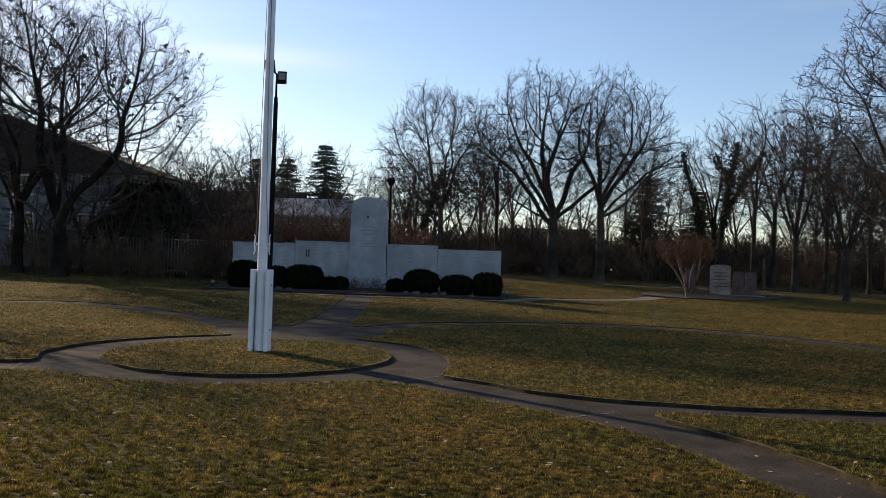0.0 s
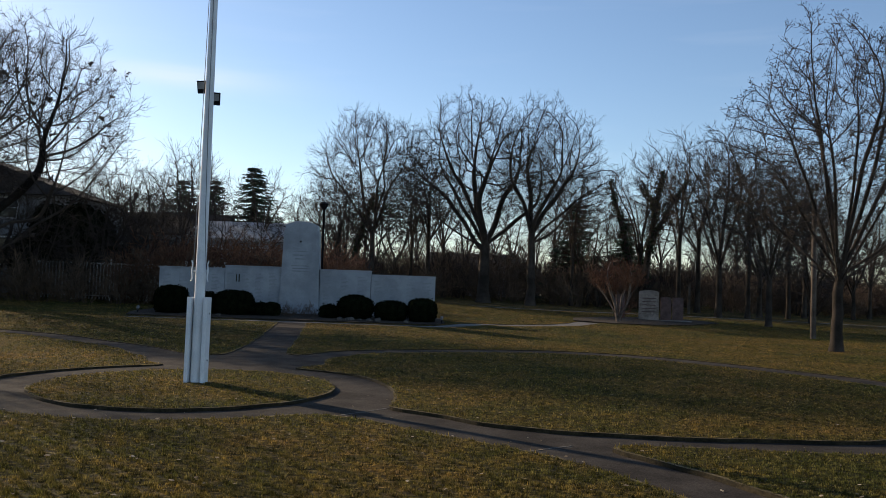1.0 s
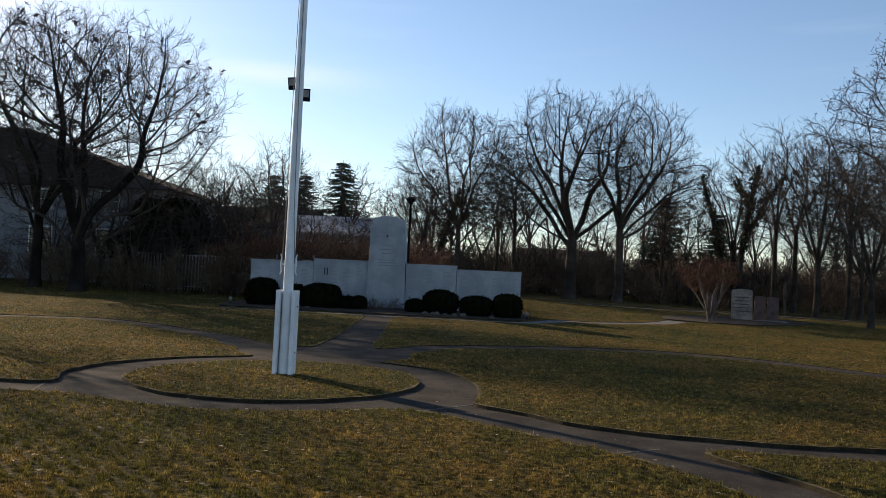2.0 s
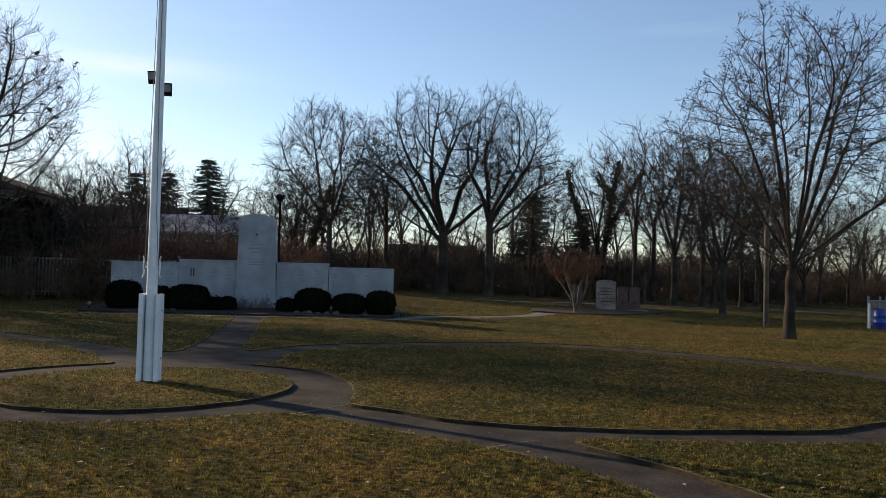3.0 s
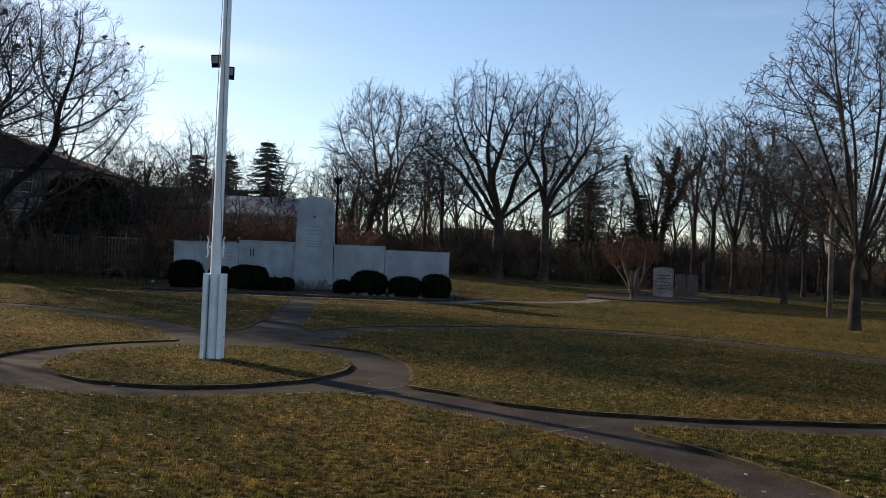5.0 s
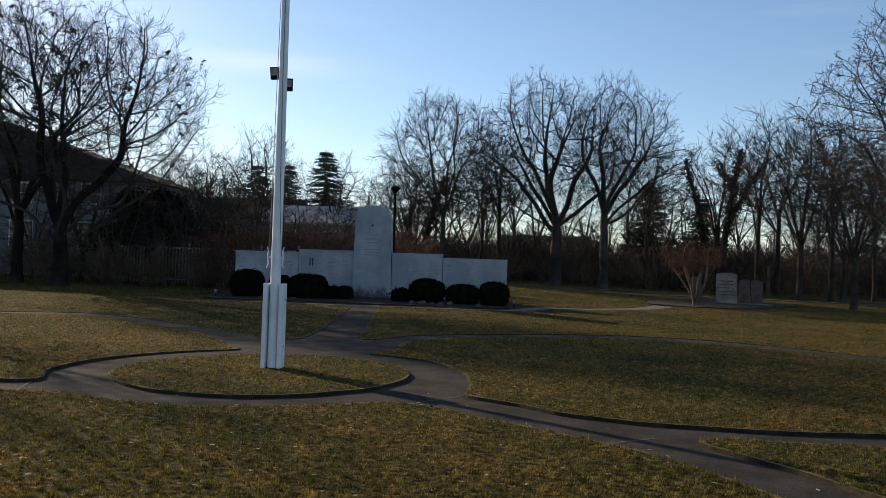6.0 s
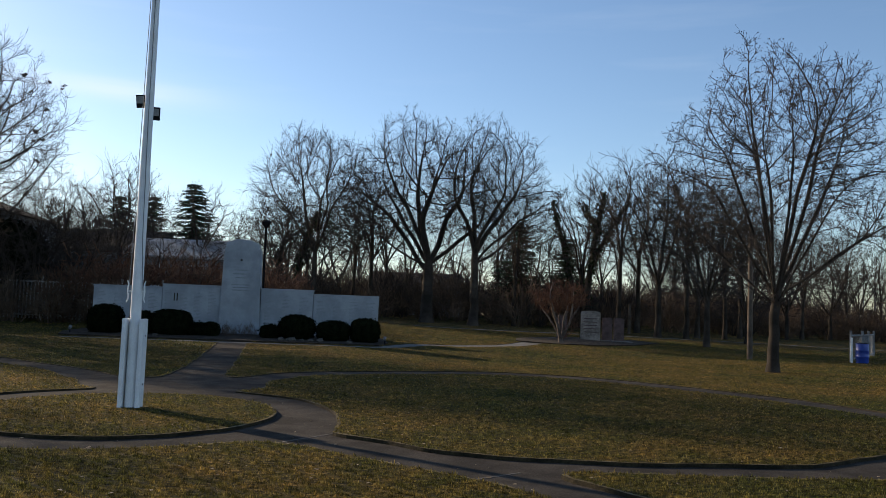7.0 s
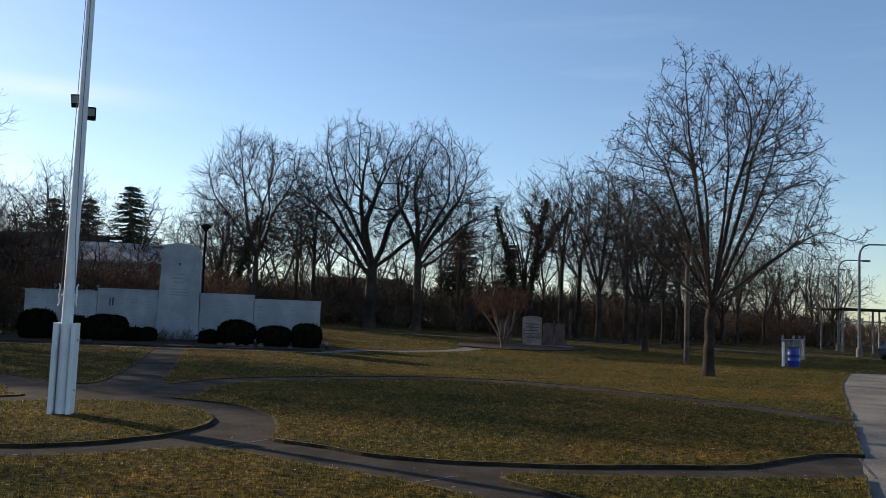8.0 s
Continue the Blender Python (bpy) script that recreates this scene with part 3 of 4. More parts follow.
# two large trees before the woods
big_a = bare_tree("tree", 21, [(180, 44, 9.6, .9), (10, 34, 9.4, 1), (100, 8, 9.2, 1), (185, 17, 9.4, 1), (-70, 26, 9.0, .98), (-5, 50, 8.0, .95), (150, 30, 9.2, .96), (190, 64, 6.5, .95)], 4.2, 0.46,
                  "large bare tree with many rising limbs before the woods", [(-0.5, 0, 9.7, 6.0, 5.0, 5.4, 4.0)],
                  goals=2700, step=0.32, kill=0.50, carry=0.45, up=0.02, wander=0.15, lift=0.12, taper=2.1, fine=0.010, spray=(2.6, 0.8, 40), second=1.7)
set_at(big_a, 4.4, 62.0)
big_b = bare_tree("tree", 22, [(0, 34, 8.4, 1), (20, 58, 7.0, .9), (90, 12, 8.8, 1), (180, 16, 8.2, 1), (-60, 26, 8, .95), (-20, 48, 7.2, .85), (160, 40, 5.6, .8)], 5.2, 0.34,
                  "large bare tree with a rounded crown before the woods", [(1.1, 0, 10.2, 4.3, 4.2, 4.9, 4.2), (3.8, 0, 8.8, 2.8, 2.4, 2.6, 1.9)],
                  goals=2400, step=0.32, kill=0.50, carry=0.45, up=0.02, wander=0.15, lift=0.12, taper=2.1, fine=0.010, spray=(2.6, 0.8, 40), second=1.7)
big_c = bare_tree("tree", 23, [(0, 26, 7.4, 1), (180, 30, 7.6, .96), (90, 10, 8.0, 1), (200, 14, 8.0, 1), (-70, 24, 7.2, .95), (170, 48, 6.4, .85), (20, 46, 5.6, .8)], 5.4, 0.27,
                  "tall bare tree with a fan of fine twigs behind the memorial", [(0, 0, 10.6, 5.5, 4.6, 5.8, 6.0)],
                  goals=2400, step=0.34, kill=0.54, up=0.05, wander=0.11, lift=0.2, taper=2.1, fine=0.012, spray=(2.4, 0.95, 32), second=1.4)
set_at(big_c, -4.0, 63.5, 0, .86)
set_at(big_b, 7.8, 61.5)
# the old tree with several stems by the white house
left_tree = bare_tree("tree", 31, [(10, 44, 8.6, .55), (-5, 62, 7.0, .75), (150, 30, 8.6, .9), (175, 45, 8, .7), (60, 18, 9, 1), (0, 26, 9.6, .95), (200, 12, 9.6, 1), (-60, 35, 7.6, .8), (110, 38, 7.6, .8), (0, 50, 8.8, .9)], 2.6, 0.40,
                      "old bare tree, bark coloured as if backlit, with crooked limbs and clinging leaf clusters", [(0.4, 0, 8.8, 6.8, 5.4, 5.0, 4.6)],
                      bark=BARK_BACKLIT, goals=3300, step=0.30, kill=0.48, carry=0.4, up=0.05, wander=0.20, taper=1.95, fine=0.010, spray=(2.4, 0.75, 40), second=1.5, clusters=80)
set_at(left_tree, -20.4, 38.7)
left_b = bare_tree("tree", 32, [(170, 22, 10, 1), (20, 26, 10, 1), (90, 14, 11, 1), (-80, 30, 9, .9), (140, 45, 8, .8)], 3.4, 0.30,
                   "bare tree beside the white house, bark coloured as if backlit", [(0, 0, 9.0, 5.4, 5.0, 5.2, 4.8)],
                   bark=BARK_BACKLIT, goals=2000, step=0.34, kill=0.56, carry=0.4, up=0.06, wander=0.18, taper=1.95, fine=0.010, spray=(2.4, 0.8, 40), second=1.4, clusters=20)
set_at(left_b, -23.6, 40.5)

# trees of the woods: a few kinds, repeated
kinds = []
for i, (tr_h, rad, n, tilt, leng) in enumerate(((4.5, .22, 6, (8, 34), (6, 8)), (5.5, .18, 5, (6, 28), (5.5, 7.5)), (3.0, .20, 7, (14, 46), (5, 7)), (6.0, .20, 6, (10, 40), (4.8, 6.6)), (2.0, .15, 7, (8, 30), (5, 7)))):
    m = leng[1]
    k = bare_tree("tree", 40 + i, ring_limbs(R, n, tilt, leng, 0.6), tr_h, rad, "bare woodland tree among brush", [(0, 0, tr_h + m * .45, m * .52, m * .5, m * .56, m * .55)],
                  goals=760, step=0.42, kill=0.66, up=0.10, wander=0.11, fine=0.012, spray=(2.4, 0.95, 34), second=1.3, group="bare trees of the woods")
    kinds.append(k)
spots = [  # x, y, kind, scale
    (-7.2, 66, 0, .78), (-1.2, 69, 1, .85), (0.2, 67, 3, .95), (11.5, 66, 1, .9), (13.5, 70, 4, .95), (-9.5, 70, 4, .9),
    (20.9, 50.3, 2, 1.02), (21.4, 61, 0, 1.1), (19.6, 65, 1, 1.05), (18.3, 72.5, 1, 1.0), (23.9, 62, 1, 1.05), (25.5, 64, 2, 1.1), (28.5, 66, 1, 1.0), (27.0, 58.5, 4, .95), (31.5, 70, 3, 1.0), (22.0, 68, 3, 1.05),
    (37.1, 73.1, 2, .95), (45.5, 81.2, 2, .9), (41, 78, 0, .85), (50, 88, 0, .85), (34.5, 76, 4, .95), (57, 96, 2, 1.0), (52, 79, 2, .92),
    (-14.5, 47, 4, .64), (-12.6, 50.5, 2, .56), (-17.5, 52, 4, .72), (-10.5, 55, 4, .58), (-21.5, 57, 0, .62),
    # the tree at (-18.5, 22.5) is out of view, added to shade the near lawn
    (-19.4, 42.3, 4, .62), (-22.0, 44.0, 2, .66), (-17.0, 42.6, 4, .5), (-24.5, 43.5, 4, .7), (-18.5, 22.5, 1, .65), (-16.6, 44.5, 2, .68), (-14.9, 45.5, 4, .66), (-18.2, 46.5, 2, .72), (-19, 66, 1, .8), (-24, 70, 0, .8), (-8, 82, 0, .9), (-3, 80, 2, 1.0),
]
for i, (x, y, k, s) in enumerate(spots):
    if k in [a[2] for a in spots[:i]]:
        copy_at(kinds[k], x, y, R.uniform(0, 360), s)
    else:
        set_at(kinds[k], x, y, R.uniform(0, 360), s)
back = [bare_tree("tree", 50 + i, ring_limbs(R, 6, (8, 36), (5, 7.5), 0.6), h, .19, "bare tree deep in the woods", [(0, 0, h + 3.4, 3.8, 3.6, 4.0, 3.6)],
                  goals=380, step=0.5, kill=0.85, up=0.10, wander=0.12, fine=0.014, taper=2.0, spray=(2.0, 1.1, 34), second=0.9, group="bare trees of the woods") for i, h in enumerate((4.0, 5.5, 2.6))]
for i in range(34):
    x = -26 + 88 * (i + R.random()) / 34
    y = 72 + 0.25 * max(x, 0) + R.uniform(0, 18)
    (set_at if i < 3 else copy_at)(back[i % 3], x, y, R.uniform(0, 360), R.uniform(0.75, 1.1))


# ---- brush and undergrowth ----
def shrub(name, seed, h, n, spread, twig, label, category="shrub", group="", counts=(5, 4), thick=1.0, bark=None):
    rng = random.Random(seed)
    root = thing(name, (0, 0, 0), label, category, group)
    base = []
    for i in range(n):
        a, q = rng.uniform(0, 2 * math.pi), rng.uniform(0, spread * 0.35)
        tilt = radians(rng.uniform(4, 42))
        d = Vector((math.sin(tilt) * math.cos(a), math.sin(tilt) * math.sin(a), math.cos(tilt)))
        L = h * rng.uniform(0.65, 1.0)
        base.append((*grow_branch(rng, Vector((q * math.cos(a), q * math.sin(a), -0.05)), d, 0.012 * h * rng.uniform(.5, 1) + 0.006, L, 5, 0.05, 0.14, 0.3), L))
    levels = tree_branches(rng, base, counts, (0.55, 0.55), (42, 48), 0.05, 0.16, 0.15)
    v, f = tubes([(b[0], b[1]) for b in levels[0]], 4)
    tagged(part_data("stem_tangle", v, f, bark or twig, root), kind="stuff")
    v, f = tubes([(b[0], [max(x, 0.006 * thick) for x in b[1]]) for lv in levels[1:] for b in lv], 3)
    tagged(part_data("twig_tangle", v, f, twig, root), kind="stuff")
    return root


brush = [shrub("shrub", 60, 3.2, 11, 1.8, TWIG_BROWN, "tangled leafless brown brush", group="brush of the woods", thick=2.4),
         shrub("shrub", 61, 2.4, 12, 2.0, TWIG_BROWN, "tangled leafless brown brush", group="brush of the woods", thick=2.4),
         shrub("shrub", 62, 4.6, 10, 1.8, TWIG, "tall dark leafless brush", group="brush of the woods", thick=2.4)]
thicket = shrub("thicket", 65, 3.5, 34, 15.0, TWIG_BROWN, "dense leafless thicket deep in the woods", "thicket", "thickets of the woods", thick=2.8)
red_brush = shrub("shrub", 63, 2.6, 14, 2.0, TWIG_RED, "russet leafless brush behind the memorial wall", group="russet brush behind the wall", thick=2.4)
first = set()


def scatter(ob, x, y, s):
    if ob.name not in first:
        first.add(ob.name)
        return set_at(ob, x, y, R.uniform(0, 360), s)
    return copy_at(ob, x, y, R.uniform(0, 360), s)


for i in range(54):
    scatter(red_brush if i % 4 else brush[1], -15.0 + 11 * R.random(), 42.5 + R.uniform(0, 7), R.uniform(.85, 1.28))
for i in range(190):
    x = -34 + 92 * (i + R.random()) / 190
    y = (47 + R.uniform(0, 9) if x < -12 else 65 + R.uniform(0, 9) if x < 12 else 66 + 0.45 * (x - 12) + R.uniform(0, 10))
    if x < -10:
        scatter(brush[R.randrange(2)], x, y, R.uniform(.5, .85))
    else:
        scatter(brush[(0, 1, 0, 1, 2)[R.randrange(5)]], x, y, R.uniform(.68, 1.05))
for i in range(52):
    x = -14 + 76 * (i + R.random()) / 52
    scatter(thicket, x, 76 + 0.4 * max(x, 0) + R.uniform(0, 14), R.uniform(.85, 1.2))
for x, y in ((1.5, 75), (5.0, 77), (8.5, 75)):
    scatter(thicket, x, y, R.uniform(1.1, 1.3))
for i in range(18):
    scatter(thicket, 50 + 42 * (i + R.random()) / 18, 97 + R.uniform(0, 12), R.uniform(.7, .95))
for i in range(26):
    scatter(brush[R.randrange(2)], -31 + 19 * R.random(), 40.5 + R.uniform(0, 5), R.uniform(.5, .8))

for i in range(20):
    scatter(brush[i % 2], -20.5 + 10.5 * (i + R.random()) / 20, 41.2 + R.uniform(0, 1.6), R.uniform(.5, .72))

# the pale multi-stemmed bush before the small stones
crape = bare_tree("small_tree", 71, [(150, 34, 2.6, .3), (190, 22, 2.7, .5), (20, 30, 2.6, .4), (60, 20, 2.7, .6), (-60, 30, 2.4, .5), (100, 36, 2.3, .4), (0, 46, 2.1, .5)], 0.35, 0.145,
                  "small multi-stemmed tree with pale bark and russet twigs", [(0, 0, 2.4, 1.5, 1.3, .95, .75)], goals=700, step=0.14, kill=0.24, up=0.05, wander=0.13, reach=0.85, taper=2.1,
                  bark=PALE_BARK, twig=TWIG_RED, fine=0.008, spray=(3.4, 0.34, 40), second=1.8)
set_at(crape, 10.6, 44.3)


# ---- evergreens ----
def fir(name, seed, h, w, label, group=""):
    rng = random.Random(seed)
    root = thing(name, (0, 0, 0), label, "tree", group)
    v, f = tubes([([(0, 0, -.1), (0, 0, h * .5), (0, 0, h)], [h * .016, h * .010, .015])], 7)
    part_data("trunk", v, f, BARK, root)
    v, f = [], []
    z = h * 0.08
    while z < h * 0.98:
        L0 = w * (1 - z / h) ** 0.65 + 0.15
        n = 10
        for k in range(n):
            a = rng.uniform(0, 2 * math.pi)
            L = L0 * rng.uniform(0.6, 1.15)
            m = max(4, int(L / 0.22))
            for i in range(m):
                t = (i + 0.5) / m
                px, py = math.cos(a) * L * t, math.sin(a) * L * t
                pz = z - L * 0.28 * t + L * 0.22 * t * t + rng.gauss(0, 0.03)
                for s in (-1, 1):
                    q = 0.42 * (1.15 - 0.6 * t) * rng.uniform(.7, 1.3)
                    bx, by = px - math.sin(a) * s * q + math.cos(a) * q * .7, py + math.cos(a) * s * q + math.sin(a) * q * .7
                    c = len(v)
                    v += [(px - math.cos(a) * .09, py - math.sin(a) * .09, pz), (px + math.cos(a) * .09, py + math.sin(a) * .09, pz + .02), (bx, by, pz - q * rng.uniform(.1, .6)), (px, py, pz + 0.08)]
                    f += [(c, c + 1, c + 2), (c, c + 2, c + 3)]
        z += h * 0.022 * rng.uniform(.8, 1.3)
    part_data("crown", v, f, NEEDLE, root)
    return root


fir_a = fir("fir_tree", 81, 11.4, 4.5, "dark green fir behind the houses", "firs behind the houses")
set_at(fir_a, -16.7, 80, 0, 1.03)
copy_at(fir_a, -23.9, 82, 100, .92)
copy_at(fir_a, -21.4, 84, 210, .95)
copy_at(fir_a, 13.0, 74, 40, .78)
copy_at(fir_a, 18.5, 78, 140, .72)


def leaf_cloud(rng, blobs, n, size):
    """Small leaf faces spread over the surfaces of soft blobs (x, y, z, rx, ry, rz)."""
    v, f = [], []
    for bx, by, bz, rx, ry, rz in blobs:
        for _ in range(n):
            d = Vector((rng.gauss(0, 1), rng.gauss(0, 1), rng.gauss(0, 1))).normalized()
            s = rng.uniform(0.86, 1.06)
            p = Vector((bx + d.x * rx * s, by + d.y * ry * s, bz + d.z * rz * s))
            k = len(v)
            u = d.orthogonal().normalized()
            u.rotate(Matrix.Rotation(rng.uniform(0, 6.28), 3, d))
            w = d.cross(u)
            t = d * rng.uniform(-.6, .6)
            q = size * rng.uniform(.6, 1.3)
            v += [tuple(p - u * q), tuple(p + w * q * .6 + t * q), tuple(p + u * q), tuple(p - w * q * .6 - t * q)]
            f.append((k, k + 1, k + 2, k + 3))
    return v, f


def blob(bm, x, y, z, rx, ry, rz, power=2.0, sub=3, rough=0.05, seed=0):
    """A rounded, slightly lumpy solid; a power above 2 squares it off."""
    r = bmesh.ops.create_icosphere(bm, subdivisions=sub, radius=1)
    for q in r["verts"]:
        d = q.co.normalized()
        k = (abs(d.x) ** power + abs(d.y) ** power + abs(d.z) ** power) ** (-1 / power)
        k *= 1 + rough * noise.noise(d * 3 + Vector((seed, 0, 0)))
        q.co = Vector((x + d.x * k * rx, y + d.y * k * ry, z + d.z * k * rz))
    return bm


def hedge_bush(x, y, rx, ry, h, power, seed, label):
    rng = random.Random(seed)
    root = thing("hedge_bush", (x, y, rise(x, y)), label, "bush", "clipped bushes before the memorial")
    bm = blob(bmesh.new(), 0, 0, h * .49, rx * .96, ry * .96, h * .5, power, 4, 0.05, seed)
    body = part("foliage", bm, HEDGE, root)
    v, f = [], []
    me = body.data
    for p in me.polygons:
        for _ in range(2):
            c = p.center + Vector((rng.gauss(0, .03), rng.gauss(0, .03), rng.gauss(0, .03)))
            if c.z < 0.03:
                continue
            nrm = p.normal
            u = nrm.orthogonal().normalized()
            u.rotate(Matrix.Rotation(rng.uniform(0, 6.28), 3, nrm))
            w = nrm.cross(u) * 0.6 + nrm * rng.uniform(.2, .9)
            q = rng.uniform(.03, .06)
            k = len(v)
            v += [tuple(c - u * q), tuple(c + w * q), tuple(c + u * q), tuple(c - w * q * .4)]
            f.append((k, k + 1, k + 2, k + 3))
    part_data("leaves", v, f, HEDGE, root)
    return root


for i, (x, rx, h, p) in enumerate(((-10.2, .66, 1.32, 3.6), (-8.75, .5, 1.12, 3.0), (-7.55, .80, 1.22, 3.4), (-6.45, .42, .72, 2.6), (-5.95, .34, .75, 2.4),
                                   (-3.5, .42, .74, 2.5), (-2.42, .80, 1.20, 2.3), (-0.9, .72, 1.0, 2.6), (0.42, .60, 1.14, 3.6))):
    hedge_bush(x, 35.5, rx, min(rx, .65), h - .17, p, 90 + i, "dark clipped evergreen bush, squared off" if p > 3 else "dark clipped evergreen bush, rounded")

# the dense dark evergreen by the house
rng = random.Random(5)
yew = thing("evergreen_bush", (-18.6, 45.5, rise(-18.6, 45.5)), "tall dense dark evergreen beside the white house", "bush")
lumps = [(rng.uniform(-2.4, 2.4), rng.uniform(-1, 1), 0, rng.uniform(1.0, 1.5), 1.1, 0) for _ in range(9)]
lumps = [(a, b, rng.uniform(1.2, 3.9) * (1 - abs(a) / 6), r, q, rng.uniform(1.2, 1.9)) for a, b, _, r, q, _ in lumps] + [(0, 0, 1.4, 2.5, 1.4, 1.5), (-1.4, 0, 3.9, 1.2, 1.0, 1.3), (0.6, 0, 3.6, 1.3, 1.0, 1.4)]
bm = bmesh.new()
for i, b in enumerate(lumps):
    blob(bm, *b[:3], b[3] * .9, b[4] * .9, b[5] * .9, 2.0, 3, .25, i)
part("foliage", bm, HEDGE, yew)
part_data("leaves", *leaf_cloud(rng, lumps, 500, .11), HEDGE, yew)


# the ivy-clad broken trees
def ivy_tree(x, y, stems, label, seed):
    rng = random.Random(seed)
    root = thing("ivy_tree", (x, y, rise(x, y)), label, "tree")
    br, v, f = [], [], []
    for pts, r in stems:
        line = [tuple(p) for p in pts]
        n = len(line)
        br.append((line, [r * (1 - .6 * i / (n - 1)) for i in range(n)]))
        for a, b in zip(pts, pts[1:]):
            a, b = Vector(a), Vector(b)
            m = max(2, int((b - a).length / .45))
            blobs = []
            for i in range(m):
                q = a.lerp(b, (i + rng.random()) / m)
                s = rng.uniform(.18, .38) + r * .35
                blobs.append((q.x + rng.gauss(0, .12), q.y + rng.gauss(0, .12), q.z, s, s, s * 1.2))
            v1, f1 = leaf_cloud(rng, blobs, 46, .13)
            k = len(v)
            v += v1
            f += [tuple(c + k for c in t) for t in f1]
    tv, tf = tubes(br, 7)
    part_data("trunk", tv, tf, BARK, root)
    part_data("ivy", v, f, IVY, root, "dark ivy leaves over the stems")
    return root


ivy_tree(17.6, 71, [([(0, 0, 0), (-.4, 0, 3.5), (-1.3, 0, 7.2), (-2.3, 0, 10.6)], .32), ([(.6, 0, 0), (1.0, 0, 4), (1.5, 0, 7.5), (2.2, 0, 11.6)], .36), ([(1.1, 0, 5), (2.6, 0, 8.2), (4.4, 0, 10.9)], .22),
                    ([(1.6, 0, 8.3), (.9, 0, 9.6), (.4, 0, 10.8)], .15)], "broken-topped bare tree clad in dark ivy", 3)
ivy_tree(-5.6, 66.5, [([(0, 0, 0), (.2, 0, 4), (1.4, 0, 8.0)], .3), ([(.9, 0, 6.6), (2.0, 0, 7.2), (3.0, 0, 6.4)], .12)], "leaning trunk clad in dark ivy", 4)


# ---- memorial ----
def memorial():
    zb = rise(-5, 38) - 0.1
    y0, y1 = 37.85, 38.25
    root = thing("memorial_wall", (0, 0, 0), "pale stone memorial wall with a tall central slab and stepped wings", "memorial")
    for x0, x1, top, dy in ((-11.55, -8.60, 2.26, .04), (-8.58, -6.06, 2.40, .0), (-4.29, -1.99, 2.36, .0), (-1.97, .93, 2.20, .04)):
        p = part("panel", boxed(x0, x1, y0 + dy, y1 - dy, zb, top, bev=.015), STONE_WHITE, root)
        part("coping", boxed(x0 - .02, x1 + .02, y0 + dy - .03, y1 - dy + .03, top + .002, top + .055, bev=.012), STONE_WHITE, p)
        n = int((x1 - x0) / .62)
        for i in range(n):
            cx = x0 + (x1 - x0) * (i + .5) / n
            bm = bmesh.new()
            rr = random.Random(int(cx * 100))
            for k in range(22):
                z = top - .28 - k * .062
                w = rr.uniform(.12, .21)
                box(bm, cx - .21, cx - .21 + w * 1.9, y0 + dy - .003, y0 + dy + .01, z, z + .022)
            part("inscription", bm, STONE_NAMES, p)
    prof = [(-6.08, zb), (-4.27, zb), (-4.40, 4.12), (-4.46, 4.14), (-4.47, 4.38), (-4.85, 4.52), (-5.2, 4.555), (-5.55, 4.52), (-5.90, 4.38), (-5.91, 4.14), (-5.97, 4.12)]
    bm = bmesh.new()
    front = [bm.verts.new((x, y0 - .16, z)) for x, z in prof]
    back = [bm.verts.new((x, y1 + .16, z)) for x, z in prof]
    bm.faces.new(front)
    bm.faces.new(back[::-1])
    for i in range(len(prof)):
        j = (i + 1) % len(prof)
        bm.faces.new((front[i], back[i], back[j], front[j]))
    bmesh.ops.recalc_face_normals(bm, faces=bm.faces)
    bmesh.ops.bevel(bm, geom=list(bm.edges), offset=.012, segments=1, affect="EDGES")
    slab = part("slab", bm, STONE_WHITE, root)
    bm = bmesh.new()
    for z, w in ((3.15, .62), (2.98, .74), (2.81, .5), (2.5, .8), (2.38, .7), (2.26, .76)):
        box(bm, -5.18 - w / 2, -5.18 + w / 2, y0 - .164, y0 - .15, z, z + .05)
    part("inscription", bm, STONE_NAMES, slab)
    bm = cyl(bmesh.new(), (-5.2, y0 - .19, 3.62), (-5.2, y0 - .15, 3.62), .045, .05, 16)
    part("emblem", bm, DARK_BRONZE, slab, "small dark round bronze emblem")
    bm = box(bmesh.new(), -8.08, -8.03, y0 - .012, y0 + .01, 1.72, 2.06)
    box(bm, -7.96, -7.91, y0 - .012, y0 + .01, 1.72, 2.06)
    part("plaque", bm, DARK_BRONZE, root, "narrow dark bronze bars")
    part("plinth", boxed(-6.35, -4.0, y0 - .42, y1 + .3, zb - .1, zb + .22, bev=.02), STONE_WHITE, root)


memorial()


def flat_patch(name, outline, mat, lift, label, category):
    bm = bmesh.new()
    top = [bm.verts.new((x, y, rise(x, y) + lift)) for x, y in outline]
    low = [bm.verts.new((x, y, rise(x, y) - .05)) for x, y in outline]
    c = bm.verts.new((sum(p[0] for p in outline) / len(outline), sum(p[1] for p in outline) / len(outline), 0))
    c.co.z = rise(c.co.x, c.co.y) + lift + .02
    for i in range(len(outline)):
        j = (i + 1) % len(outline)
        bm.faces.new((top[i], top[j], c))
        bm.faces.new((low[i], low[j], top[j], top[i]))
    bmesh.ops.recalc_face_normals(bm, faces=bm.faces)
    return tagged(part(name, bm, mat), label, category, kind="structure")


flat_patch("mulch_bed", [(-11.4, 33.6), (-8, 33.45), (-4.5, 33.4), (-1.5, 33.5), (1.0, 33.8), (1.4, 35.5), (1.2, 38.6), (-5, 38.8), (-11.8, 38.6), (-11.9, 35.5)], MULCH, .05, "dark bark mulch bed before the memorial wall", "flower bed")
